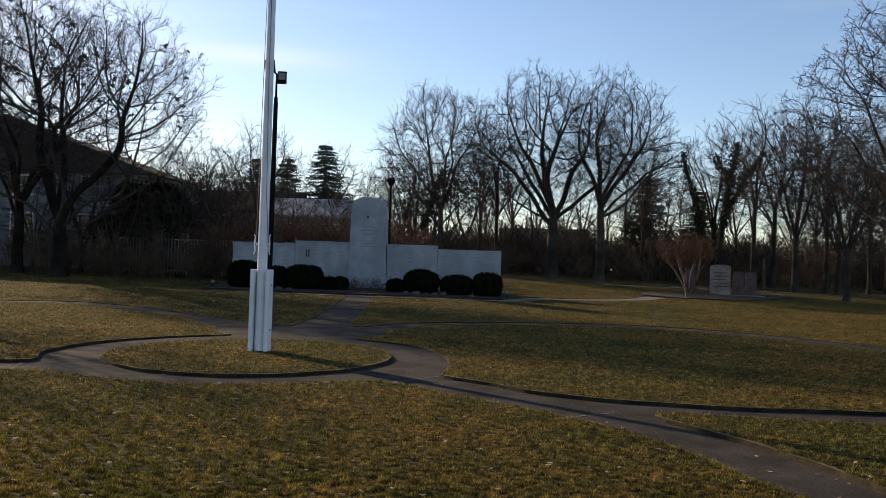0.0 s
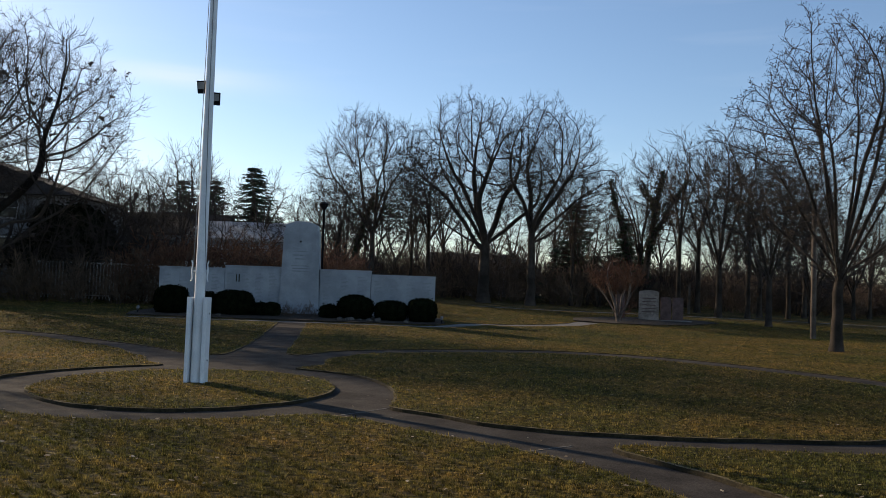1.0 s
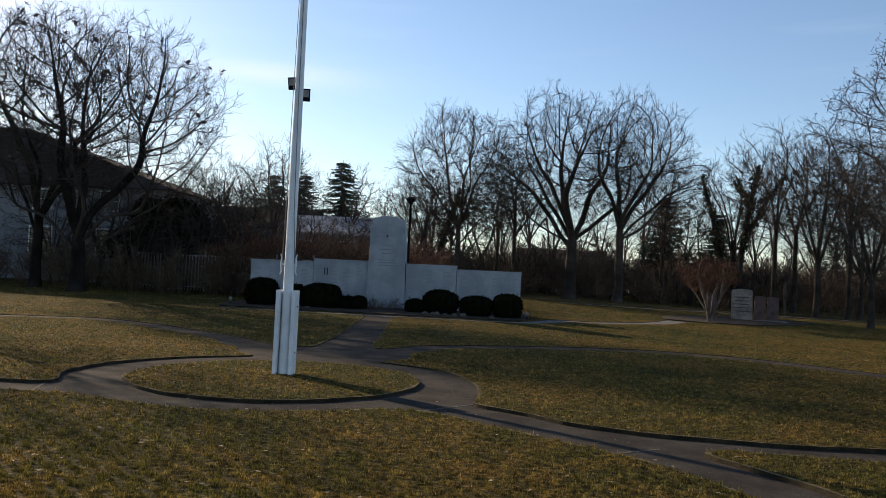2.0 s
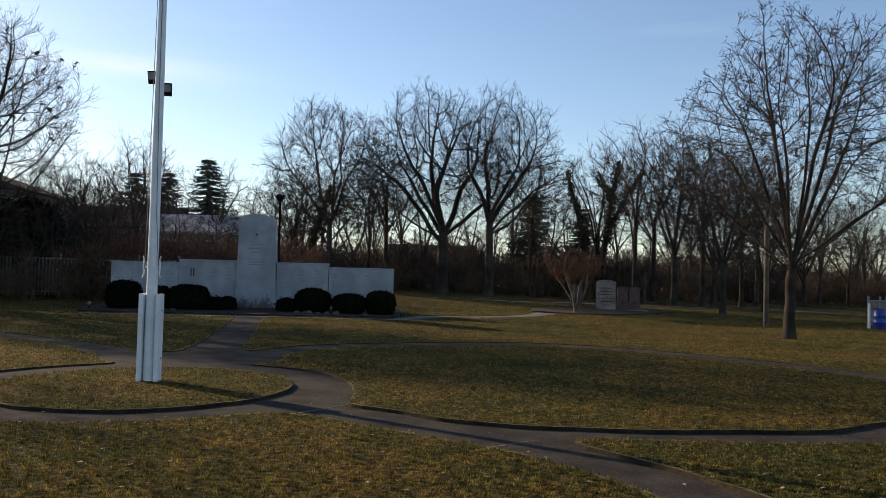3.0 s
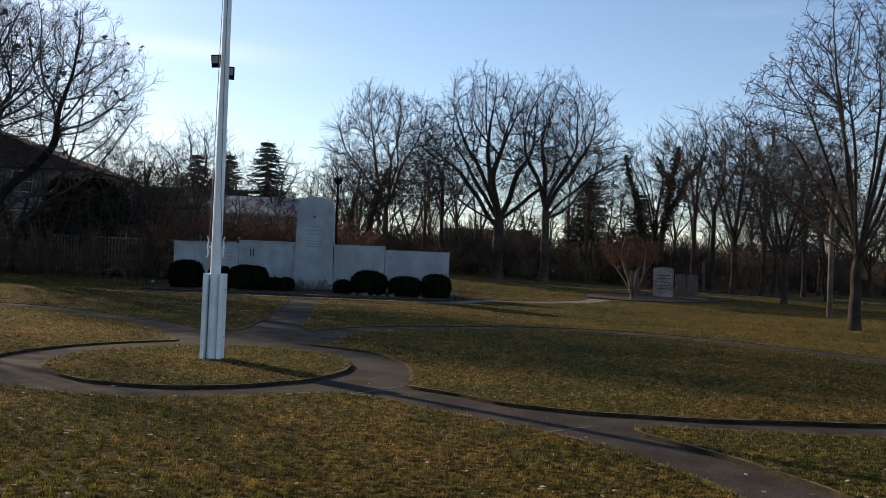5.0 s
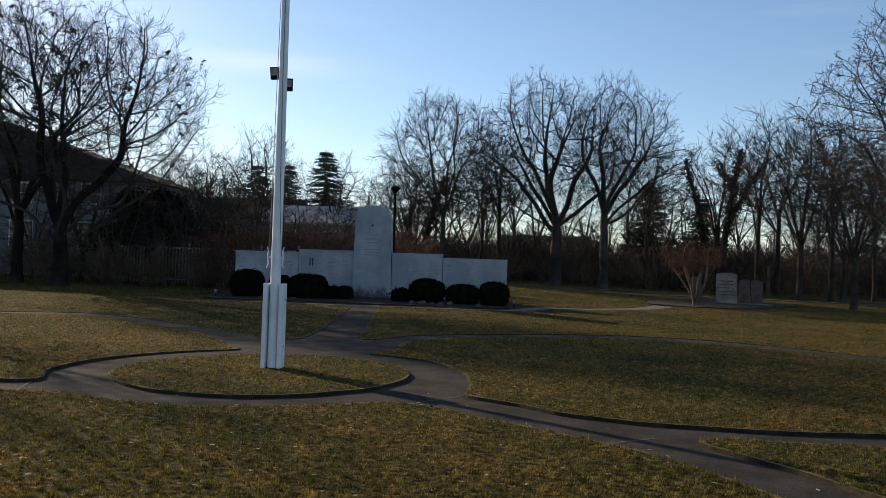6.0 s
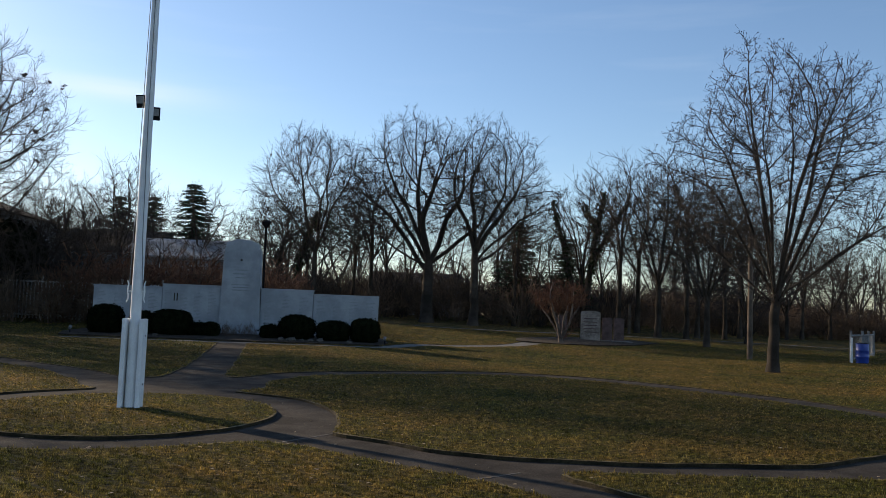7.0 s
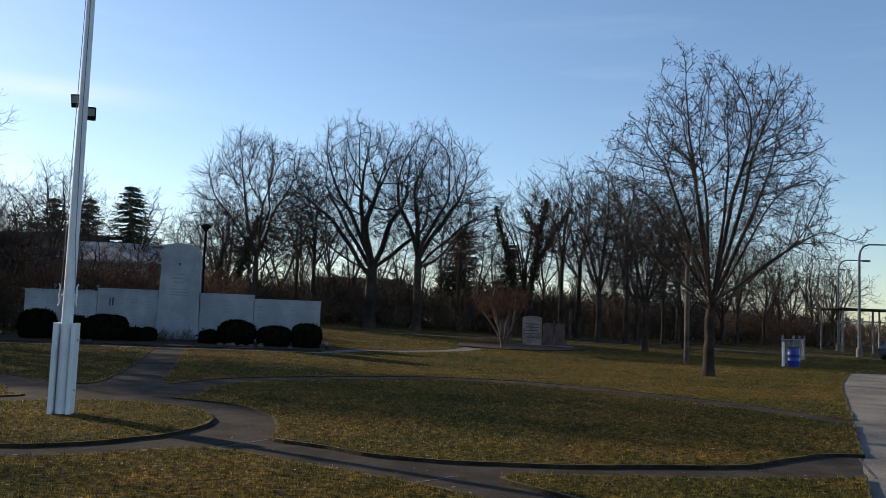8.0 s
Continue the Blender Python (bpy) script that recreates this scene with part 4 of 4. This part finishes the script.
flat_patch("mulch_bed", [(8.2, 43.9), (10, 43.2), (12.5, 44.0), (15, 46.2), (18.0, 50.5), (17.2, 52.5), (14, 52.6), (11, 50), (8.6, 46.6)], MULCH, .05, "dark mulch bed round the small memorial stones", "flower bed")


# ---- flagpole and the floodlight behind it ----
def flagpole():
    root = thing("flagpole", (-2.8, 13.0, 0), "white painted flagpole clamped between two boxed posts", "flagpole")
    v, f = tubes([([(0, 0, 0), (.0, 0, 3.2), (.0, 0, 6.5), (0, 0, 11)], [.086, .078, .058, .035])], 20)
    part_data("mast", v, f, WHITE_PAINT, root, smooth=True)
    for s in (-1, 1):
        p = part("side_post", boxed(s * .131 - .033, s * .131 + .033, -.13, .13, -.05, 1.36, bev=.012), WHITE_PAINT, root)
        for z in (.35, 1.1):
            part("bolt", cyl(bmesh.new(), (s * .163, 0, z), (s * .175, 0, z), .016, .016, 8), GREY_STEEL, p)
        bm = bmesh.new()
        cyl(bm, (s * .085, -.02, 1.78), (s * .125, -.05, 1.78), .014, .014, 8)
        for t in (-1, 1):
            cyl(bm, (s * .125, -.05, 1.78), (s * .118, -.055, 1.78 + t * .11), .016, .012, 8)
            cyl(bm, (s * .118, -.055, 1.78 + t * .11), (s * .14, -.06, 1.78 + t * .17), .012, .008, 8)
        part("cleat", bm, WHITE_PAINT, root)
    part("back_plate", boxed(-.105, .105, .095, .125, -.05, 1.30, bev=.006), WHITE_PAINT, root)
    v, f = tubes([([(.10, -.06, 1.8), (.055, -.095, 2.6), (.02, -.085, 4.5), (0, -.06, 9)], [.006] * 4), ([(-.11, -.06, 1.75), (-.105, -.02, 3.0), (-.085, 0, 6), (-.05, 0, 10)], [.006] * 4)], 5)
    part_data("halyard", v, f, GREY_STEEL, root, "thin grey halyard rope")


flagpole()


def floodlight_pole():
    x, y = -6.38, 26.0
    root = thing("floodlight_pole", (x, y, rise(x, y)), "black steel pole with two tilted floodlights", "lamp post")
    v, f = tubes([([(0, 0, -.05), (0, 0, .4), (0, 0, 6.5), (0, 0, 6.75)], [.12, .085, .07, .055])], 14)
    part_data("pole", v, f, BLACK_PAINT, root, smooth=True)
    part("tenon", cyl(bmesh.new(), (0, 0, 6.7), (0, 0, 7.5), .035, .03, 10), BLACK_PAINT, root)
    part("crossarm", cyl(bmesh.new(), (-.2, -.03, 7.66), (.2, -.03, 7.32), .028, .028, 8), BLACK_PAINT, root)
    for s, z in ((-1, 7.72), (1, 7.36)):
        m = pose(s * .21, -.1, z, 14, 0, s * 12)
        bm = boxed(-.14, .14, -.12, .12, -.20, .20, bev=.025)
        bmesh.ops.transform(bm, matrix=m, verts=bm.verts)
        h = part("floodlight", bm, BLACK_PAINT, root)
        bm = boxed(-.11, .11, -.135, -.121, -.06, .16, bev=.005)
        bmesh.ops.transform(bm, matrix=m, verts=bm.verts)
        part("lens", bm, LENS_GLASS, h, "pale frosted lens")


floodlight_pole()


# ---- small memorial stones ----
def stone_block(name, x, y, w, d, h, mat, label, arch=0.0, rz=0, rows=0):
    root = thing(name, (x, y, rise(x, y)), label, "memorial stone", rz=rz)
    bm = bmesh.new()
    prof = [(-w / 2, -.05), (w / 2, -.05), (w / 2, h - arch)] + [(w / 2 * math.cos(a), h - arch + arch * math.sin(a)) for a in (.5, 1.1, 1.57, 2.04, 2.64)] + [(-w / 2, h - arch)]
    fr = [bm.verts.new((a, -d / 2, b)) for a, b in prof]
    bk = [bm.verts.new((a, d / 2, b)) for a, b in prof]
    bm.faces.new(fr)
    bm.faces.new(bk[::-1])
    for i in range(len(prof)):
        j = (i + 1) % len(prof)
        bm.faces.new((fr[i], bk[i], bk[j], fr[j]))
    bmesh.ops.recalc_face_normals(bm, faces=bm.faces)
    bmesh.ops.bevel(bm, geom=list(bm.edges), offset=.025, segments=2, affect="EDGES")
    part("stone", bm, mat, root)
    if rows:
        bm = bmesh.new()
        for k in range(rows):
            z = h * .72 - k * h * .11
            box(bm, -w * .34, w * .34, -d / 2 - .006, -d / 2 + .01, z, z + h * .028)
        part("inscription", bm, STONE_RED, root, "darker incised lines of lettering")
    return root


stone_block("memorial_stone", 13.45, 49.3, 1.15, .5, 1.78, STONE_TAN, "tall rough tan granite memorial stone with rounded top", .12, -14, 5)
stone_block("memorial_stone", 14.64, 50.0, .60, .2, 1.42, STONE_RED, "narrow polished red-brown granite stone", .03, -8)
stone_block("memorial_stone", 15.42, 50.2, .62, .2, 1.42, STONE_RED, "narrow polished red-brown granite stone", .03, -8)
stone_block("memorial_stone", 11.9, 50.0, .6, .2, 1.42, STONE_RED, "narrow polished red-brown granite stone behind the small tree", .03, -8)
part("top", boxed(12.6, 15.9, 48.9, 50.6, -.15, .07, bev=.02), CONCRETE, thing("stone_base", (0, 0, rise(13.5, 49.7) - .03), "low pale concrete base under the memorial stones", "base"))


# ---- poles and lamps ----
def lamp_post(x, y, h, label):
    root = thing("lamp_post", (x, y, rise(x, y)), label, "lamp post")
    v, f = tubes([([(0, 0, -.05), (0, 0, .25), (0, 0, .6), (0, 0, h - .35)], [.12, .10, .07, .05])], 12)
    part_data("pole", v, f, BLACK_PAINT, root, smooth=True)
    part("lamp_head", cyl(cyl(bmesh.new(), (0, 0, h - .35), (0, 0, h - .1), .08, .24, 16), (0, 0, h - .1), (0, 0, h), .25, .14, 16), BLACK_PAINT, root)
    return root


lamp_post(-4.47, 39.6, 5.25, "black park lamp post behind the memorial wall")


def plain_pole(x, y, h, r, mat, label, cat="pole"):
    root = thing("pole", (x, y, rise(x, y)), label, cat)
    v, f = tubes([([(0, 0, -.1), (0, 0, h * .5), (0, 0, h)], [r, r * .9, r * .8])], 10)
    part_data("shaft", v, f, mat, root, smooth=True)
    return root


plain_pole(18.5, 38.8, 6.5, .13, WOOD_POLE, "weathered wooden pole standing on the lawn")
plain_pole(20.4, 64.9, 2.3, .12, WOOD_POLE, "short weathered wooden post at the wood's edge", "post")


def street_lamp(x, y, h, arm):
    root = thing("street_lamp", (x, y, rise(x, y)), "tall grey steel street lamp with a bent arm", "street lamp", "street lamps along the car park")
    bend = [(0, 0, -.1), (0, 0, h - 1.2), (.08, 0, h - .6), (.35, 0, h - .2), (.8, 0, h), (arm, 0, h + .05)]
    v, f = tubes([(bend, [.14, .10, .085, .075, .07, .05])], 10)
    part_data("pole", v, f, GREY_STEEL, root, smooth=True)
    part("lamp_head", boxed(arm - .1, arm + .75, -.14, .14, h - .08, h + .12, bev=.04), GREY_STEEL, root)
    part("pole_base", cyl(bmesh.new(), (0, 0, -.1), (0, 0, .7), .26, .22, 14), CONCRETE, root)


for x, y, h in ((42.8, 61.5, 8.9), (51.0, 77.0, 8.9), (57.5, 91.0, 8.9), (65.0, 106, 8.9), (74, 124, 8.9)):
    street_lamp(x, y, h, 2.6)


# ---- the far corner: barrel, fence, shelter, car ----
def barrel():
    root = thing("trash_barrel", (24.15, 39.0, rise(24.15, 39)), "blue plastic trash barrel standing on the lawn", "trash barrel")
    v, f = tubes([([(0, 0, 0), (0, 0, .05), (0, 0, .28), (0, 0, .30), (0, 0, .32), (0, 0, .58), (0, 0, .60), (0, 0, .62), (0, 0, .86), (0, 0, .9)],
                   [.27, .285, .295, .31, .295, .295, .31, .295, .29, .28])], 20)
    part_data("body", v, f, BLUE_PLASTIC, root, smooth=True)
    part("rim", cyl(bmesh.new(), (0, 0, .88), (0, 0, .93), .30, .30, 20), BLUE_PLASTIC, root)
    part("liner", cyl(bmesh.new(), (0, 0, .93), (0, 0, .96), .27, .25, 20), RUBBER, root, "black liner at the mouth")


barrel()


def rail_fence(pts, h, mat, label, slats=True):
    root = thing("fence", (0, 0, 0), label, "fence")
    for (ax, ay), (bx, by) in zip(pts, pts[1:]):
        L = math.hypot(bx - ax, by - ay)
        for z in (h * .12, h * .9):
            za, zb = rise(ax, ay) + z, rise(bx, by) + z
            part("rail", cyl(bmesh.new(), (ax, ay, za), (bx, by, zb), .035, .035, 6), mat, root)
        n = int(L / (.17 if slats else .33))
        bm = bmesh.new()
        for i in range(1, n):
            t = i / n
            x, y = ax + (bx - ax) * t, ay + (by - ay) * t
            w = .03 if slats else .006
            box(bm, x - w, x + w, y - .012, y + .012, rise(x, y) + .08, rise(x, y) + h * (.93 if slats else .9))
        tagged(part("slats" if slats else "mesh", bm, mat, root), kind="stuff")
    for x, y in pts:
        part("post", boxed(x - .045, x + .045, y - .045, y + .045, rise(x, y) - .1, rise(x, y) + h + .08, bev=.01), mat, root)


rail_fence([(23.75, 39.3), (26.2, 42.5), (28.6, 46.0), (31.0, 49.5)], 1.45, GREY_STEEL, "grey steel fence with close uprights beside the barrel", False)
plain_pole(23.62, 39.0, 1.2, .06, WHITE_PAINT, "short white post beside the blue barrel", "post")
rail_fence([(-20.0, 44.0), (-18, 43.9), (-16, 43.8), (-14, 43.6), (-12, 43.5), (-10, 43.5)], 2.15, FENCE_WHITE, "white slatted fence behind the brush")


def shelter():
    x0, y0 = 49.5, 74
    root = thing("shelter", (x0, y0, rise(x0, y0)), "open shelter with a thin flat dark roof on slim pale posts", "shelter")
    for px, py in ((0, 0), (3.1, 0), (6.2, 0), (0, 3.5), (6.2, 3.5)):
        part("post", boxed(px - .07, px + .07, py - .07, py + .07, -.1, 4.0, bev=.01), GREY_STEEL, root)
    part("roof", boxed(-.8, 7.0, -.6, 4.1, 4.0, 4.14, bev=.02), ROOF, root)
    part("beam", boxed(-.7, 6.9, -.07, .07, 2.84, 2.96, bev=.01), GREY_STEEL, root)


shelter()


def parked_car(x, y, rz):
    root = thing("car", (x, y, rise(x, y) - .05), "dark blue parked car", "car", rz=rz)
    prof = [(-2.2, .35), (2.15, .35), (2.2, .7), (1.9, .86), (1.0, .95), (.45, 1.42), (-1.1, 1.45), (-1.75, 1.0), (-2.2, .92)]
    bm = bmesh.new()
    a = [bm.verts.new((p, -.86, q)) for p, q in prof]
    b = [bm.verts.new((p, .86, q)) for p, q in prof]
    bm.faces.new(a)
    bm.faces.new(b[::-1])
    for i in range(len(prof)):
        j = (i + 1) % len(prof)
        bm.faces.new((a[i], b[i], b[j], a[j]))
    bmesh.ops.recalc_face_normals(bm, faces=bm.faces)
    bmesh.ops.bevel(bm, geom=list(bm.edges), offset=.09, segments=3, affect="EDGES")
    part("body", bm, CAR_PAINT, root)
    for s in (-1, 1):
        part("side_window", boxed(-1.3, .5, s * .862 - .012, s * .862 + .012, 1.0, 1.34, bev=.005), WINDOW_DARK, root)
        for px in (-1.35, 1.35):
            w = part("wheel", cyl(bmesh.new(), (px, s * .72, .32), (px, s * .90, .32), .32, .32, 20), RUBBER, root)
            part("rim", cyl(bmesh.new(), (px, s * .895, .32), (px, s * .915, .32), .19, .18, 14), GREY_STEEL, w)


parked_car(43.4, 57.2, 30)


# ---- houses ----
def house(x0, x1, y0, y1, eave, ridge, wall, roof, label, windows, along="x", over=.4):
    """Gable house; along: the way its ridge runs. windows: (x, z, width, height) on the front."""
    zb = rise((x0 + x1) / 2, y0)
    root = thing("house", (0, 0, 0), label, "house")
    part("wall", boxed(x0, x1, y0, y1, zb - .3, eave), wall, root)
    bm = bmesh.new()
    cx, cy = (x0 + x1) / 2, (y0 + y1) / 2
    t = .18
    if along == "hip":
        e = [bm.verts.new(c) for c in ((x0 - over, y0 - over, eave - .1), (x1 + over, y0 - over, eave - .1), (x1 + over, y1 + over, eave - .1), (x0 - over, y1 + over, eave - .1))]
        run = (x1 - x0) * .46
        top = [bm.verts.new(c) for c in ((x0 + run, cy, ridge), (x1 - run, cy, ridge))]
        for f in ((e[0], e[1], top[1], top[0]), (e[1], e[2], top[1]), (e[2], e[3], top[0], top[1]), (e[3], e[0], top[0]), (e[3], e[2], e[1], e[0])):
            bm.faces.new(f)
        ends = None
    elif along == "x":
        prof = [(y0 - over, eave - .1), (cy, ridge), (y1 + over, eave - .1), (y1 + over, eave - .1 + t), (cy, ridge + t), (y0 - over, eave - .1 + t)]
        ends = [[bm.verts.new((x, a, b)) for a, b in prof] for x in (x0 - over, x1 + over)]
    else:
        prof = [(x0 - over, eave - .1), (cx, ridge), (x1 + over, eave - .1), (x1 + over, eave - .1 + t), (cx, ridge + t), (x0 - over, eave - .1 + t)]
        ends = [[bm.verts.new((a, y, b)) for a, b in prof] for y in (y0 - over, y1 + over)]
    if ends:
        a, b = ends
        bm.faces.new(a)
        bm.faces.new(b[::-1])
        for i in range(6):
            j = (i + 1) % 6
            bm.faces.new((a[i], b[i], b[j], a[j]))
    bmesh.ops.recalc_face_normals(bm, faces=bm.faces)
    part("roof", bm, roof, root)
    if along != "hip":
        bm = bmesh.new()
        if along == "x":
            tri = [[(x, y0, eave), (x, y1, eave), (x, cy, ridge)] for x in (x0 + .02, x1 - .02)]
        else:
            tri = [[(x0, y, eave), (x1, y, eave), (cx, y, ridge)] for y in (y0 + .02, y1 - .02)]
        p, q = [[bm.verts.new(c) for c in s] for s in tri]
        bm.faces.new(p)
        bm.faces.new(q[::-1])
        for i in range(3):
            j = (i + 1) % 3
            bm.faces.new((p[i], q[i], q[j], p[j]))
        bmesh.ops.recalc_face_normals(bm, faces=bm.faces)
        part("gable", bm, wall, root)
    for wx, wz, ww, wh in windows:
        w = part("window", boxed(wx - ww / 2 - .1, wx + ww / 2 + .1, y0 - .05, y0 + .04, wz - wh / 2 - .1, wz + wh / 2 + .1, bev=.01), WHITE_PAINT, root)
        part("pane", boxed(wx - ww / 2, wx + ww / 2, y0 - .07, y0 - .055, wz - wh / 2, wz - .02), WINDOW_DARK, w)
        part("pane", boxed(wx - ww / 2, wx + ww / 2, y0 - .07, y0 - .055, wz + .02, wz + wh / 2), WINDOW_DARK, w)


house(-46, -20.4, 49, 57, 6.5, 10.6, SIDING, ROOF, "pale two-storey house with a low brown hipped roof", [(-24.2, 3.1, 1.3, 1.5), (-24.2, 5.6, 1.1, 1.1), (-28.5, 3.1, 1.3, 1.5), (-28.5, 5.6, 1.1, 1.1), (-33, 3.1, 1.3, 1.5)], "hip")
house(-29, -19.2, 76, 86, 5.9, 8.0, SIDING, ROOF, "pale house with a brown roof behind the trees", [(-27, 4.2, 1.1, 1.3), (-24, 4.2, 1.1, 1.3), (-21.5, 4.2, 1.1, 1.3)])
house(-19.6, -11.0, 70, 78, 5.3, 6.9, SIDING, ROOF_GREY, "pale low house with a grey roof behind the wall", [(-17.5, 4.0, 1.1, 1.2), (-14.0, 4.0, 1.1, 1.2)])
house(0.5, 9.0, 84, 92, 3.9, 5.5, SIDING, ROOF, "low brown-roofed house seen through the woods", [(2.5, 3.2, 1.0, 1.1), (4.4, 3.2, 1.0, 1.1), (7.0, 3.2, 1.0, 1.1)])


# ---- far woods ----
def far_woods():
    rng = random.Random(17)
    base = []
    for i in range(210):
        t = i / 209
        x = -90 + 260 * t + rng.uniform(-1, 1)
        y = 108 + 0.22 * max(x, 0) + rng.uniform(0, 22)
        h = rng.uniform(3.8, 7.6) * (0.8 if x > 60 else 1)
        for _ in range(2):
            d = Vector((rng.gauss(0, .22), rng.gauss(0, .2), 1))
            L = h * rng.uniform(.7, 1)
            base.append((*grow_branch(rng, Vector((x + rng.uniform(-1, 1), y, rise(x, y) - .1)), d, .13, L, 5, .03, .1, .3), L))
    levels = tree_branches(rng, base, (7, 2), (.45, .5), (38, 42), .06, .12, .15)
    v, f = tubes([(b[0], [max(q, .045) for q in b[1]]) for lv in levels for b in lv], 3)
    tagged(part_data("far_woods", v, f, TWIG, None), "distant grey-brown belt of bare woods", "woods", kind="stuff")


far_woods()


# ---- small things ----
def path_joint(ax, ay, bx, by):
    L = math.hypot(bx - ax, by - ay)
    nx, ny = -(by - ay) / L * .018, (bx - ax) / L * .018
    zs = [rise(ax, ay) - .045, rise(bx, by) - .045]
    bm = bmesh.new()
    low = [bm.verts.new((px, py, z - .01)) for px, py, z in ((ax - nx, ay - ny, zs[0]), (bx - nx, by - ny, zs[1]), (bx + nx, by + ny, zs[1]), (ax + nx, ay + ny, zs[0]))]
    top = [bm.verts.new(v.co + Vector((0, 0, .014))) for v in low]
    bm.faces.new(top)
    for i in range(4):
        j = (i + 1) % 4
        bm.faces.new((low[i], low[j], top[j], top[i]))
    bmesh.ops.recalc_face_normals(bm, faces=bm.faces)
    tagged(part("path_joint", bm, ROCK), "pale mortar joint across the asphalt path", "path joint", kind="structure")


for j in ((-3.85, 20.5, -2.5, 19.0), (-.35, 9.95, .42, 11.05), (2.05, 8.15, 2.55, 8.55), (7.55, 8.75, 8.35, 10.25), (-5.6, 10.9, -5.15, 9.62)):
    path_joint(*j)


def ground_spotlight(x, y):
    root = thing("ground_spotlight", (x, y, rise(x, y) + .05), "small pale ground spotlight beside the mulch bed", "spotlight", "spotlights of the memorial")
    part("stake", cyl(bmesh.new(), (0, 0, -.05), (0, 0, .16), .025, .02, 8), BLACK_PAINT, root)
    bm = cyl(bmesh.new(), (0, -.05, .16), (0, .06, .24), .05, .07, 12)
    part("housing", bm, GREY_STEEL, root)


ground_spotlight(1.25, 34.9)
ground_spotlight(-11.3, 34.6)

rock_rng = random.Random(12)
for x, y in ((-2.9, 34.2), (-2.5, 34.1), (-2.1, 34.25), (-1.7, 34.05), (-1.35, 34.2), (-8.3, 34.2), (-7.9, 34.3), (-9.1, 34.15), (-0.2, 34.0)):
    q = rock_rng.uniform(.08, .17)
    rock = blob(bmesh.new(), 0, 0, 0, q * 1.5, q, q * .7, 2.2, 2, .5, x)
    rock_ob = part("rock", rock, ROCK)
    rock_ob.matrix_world = pose(x, y, rise(x, y) + .05 + q * .25, 0, 0, rock_rng.uniform(0, 180))
    tagged(rock_ob, "small pale rock in the mulch bed", "rock", "rocks in the mulch bed")

dry = shrub("dry_plant", 64, .55, 9, .6, TWIG_BROWN, "small dry leafless plant at the slab's foot", "plant", "dry plants at the slab's foot", counts=(4, 3), thick=1.0)
set_at(dry, -5.6, 36.6)
for x, y, q in ((-5.1, 36.3, .8), (-4.7, 36.7, 1.1), (-5.3, 35.6, .7), (-4.3, 36.4, .7)):
    copy_at(dry, x, y, x * 300, q)


def litter():
    rng = np.random.default_rng(8)
    n = 900
    y = 3.6 + 26 * rng.random(n) ** 1.4
    x = -0.62 * y - 1.0 + (1.5 * y + 2.0) * rng.random(n)
    inside = np.minimum(path_distance(x, y), drive_distance(x, y))
    ok = np.abs(inside) > .04
    x, y, inside = x[ok], y[ok], inside[ok]
    n = len(x)
    q = np.maximum(y - 22 - 0.9 * np.maximum(x, 0), 0)
    z = 0.029 * q * q / (q + 6) + np.where(inside < 0, -.042, .022)
    a, r = 6.283 * rng.random(n), .012 + .022 * rng.random(n)
    V = []
    for k in range(4):
        V.append(np.stack((x + r * np.cos(a + 1.57 * k) * (1 if k % 2 else .6), y + r * np.sin(a + 1.57 * k) * (1 if k % 2 else .6), z + .012 * rng.random(n)), -1))
    tagged(part_data("fallen_leaves", np.stack(V, 1).reshape(-1, 3), np.arange(4 * n).reshape(-1, 4), DRY_LEAF), "scattered pale dry fallen leaves", "leaf litter", kind="stuff")


litter()


# ---- grass tufts on the lawns near the camera ----
def grass():
    rng = np.random.default_rng(3)
    n = 1500000
    y = 3.6 + 52 * rng.random(n) ** 2.5
    x = -0.60 * y - 1.0 + (1.42 * y + 2.0) * rng.random(n)
    edge = np.minimum(path_distance(x, y), drive_distance(x, y))
    ok = (edge > 0.045 * rng.random(n)) & (np.hypot(x + 2.8, y - 13) > .25)
    x, y, edge = x[ok], y[ok], edge[ok]
    n = len(x)
    # the lawn grows in small lumps a hand wide, within larger ones
    clump = np.zeros(n)
    for k in range(12):
        an, fr, ph = rng.random() * 3.14, rng.uniform(28, 75), rng.random() * 6.28
        clump += np.sin(fr * (x * np.cos(an) + y * 1.2 * np.sin(an)) + ph + 1.5 * np.sin(3.1 * x + 2.3 * y + k)) / 3.2
    ok = clump > rng.uniform(-0.75, 0.35, n)
    x, y, edge, clump = x[ok], y[ok], edge[ok], np.clip(clump[ok], -.7, 1.5)
    n = len(x)
    q = np.maximum(y - 22 - 0.9 * np.maximum(x, 0), 0)
    z = np.minimum(0.029 * q * q / (q + 6), 1.3)
    a = 6.283 * rng.random(n)
    h = (.012 + .014 * rng.random(n) ** 2) * (1 + .8 * clump) * np.where(edge < .05, 1.3, 1)
    w = .0024 + .00036 * y
    lx, ly = (rng.random((2, n)) - .5) * .036
    ca, sa = np.cos(a) * w, np.sin(a) * w
    verts = np.stack((x - ca, y - sa, z - .004, x + ca, y + sa, z - .004, x + lx, y + ly, z + h), -1).reshape(-1, 3)
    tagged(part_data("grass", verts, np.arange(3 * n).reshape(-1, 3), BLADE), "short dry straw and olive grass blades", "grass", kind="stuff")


grass()
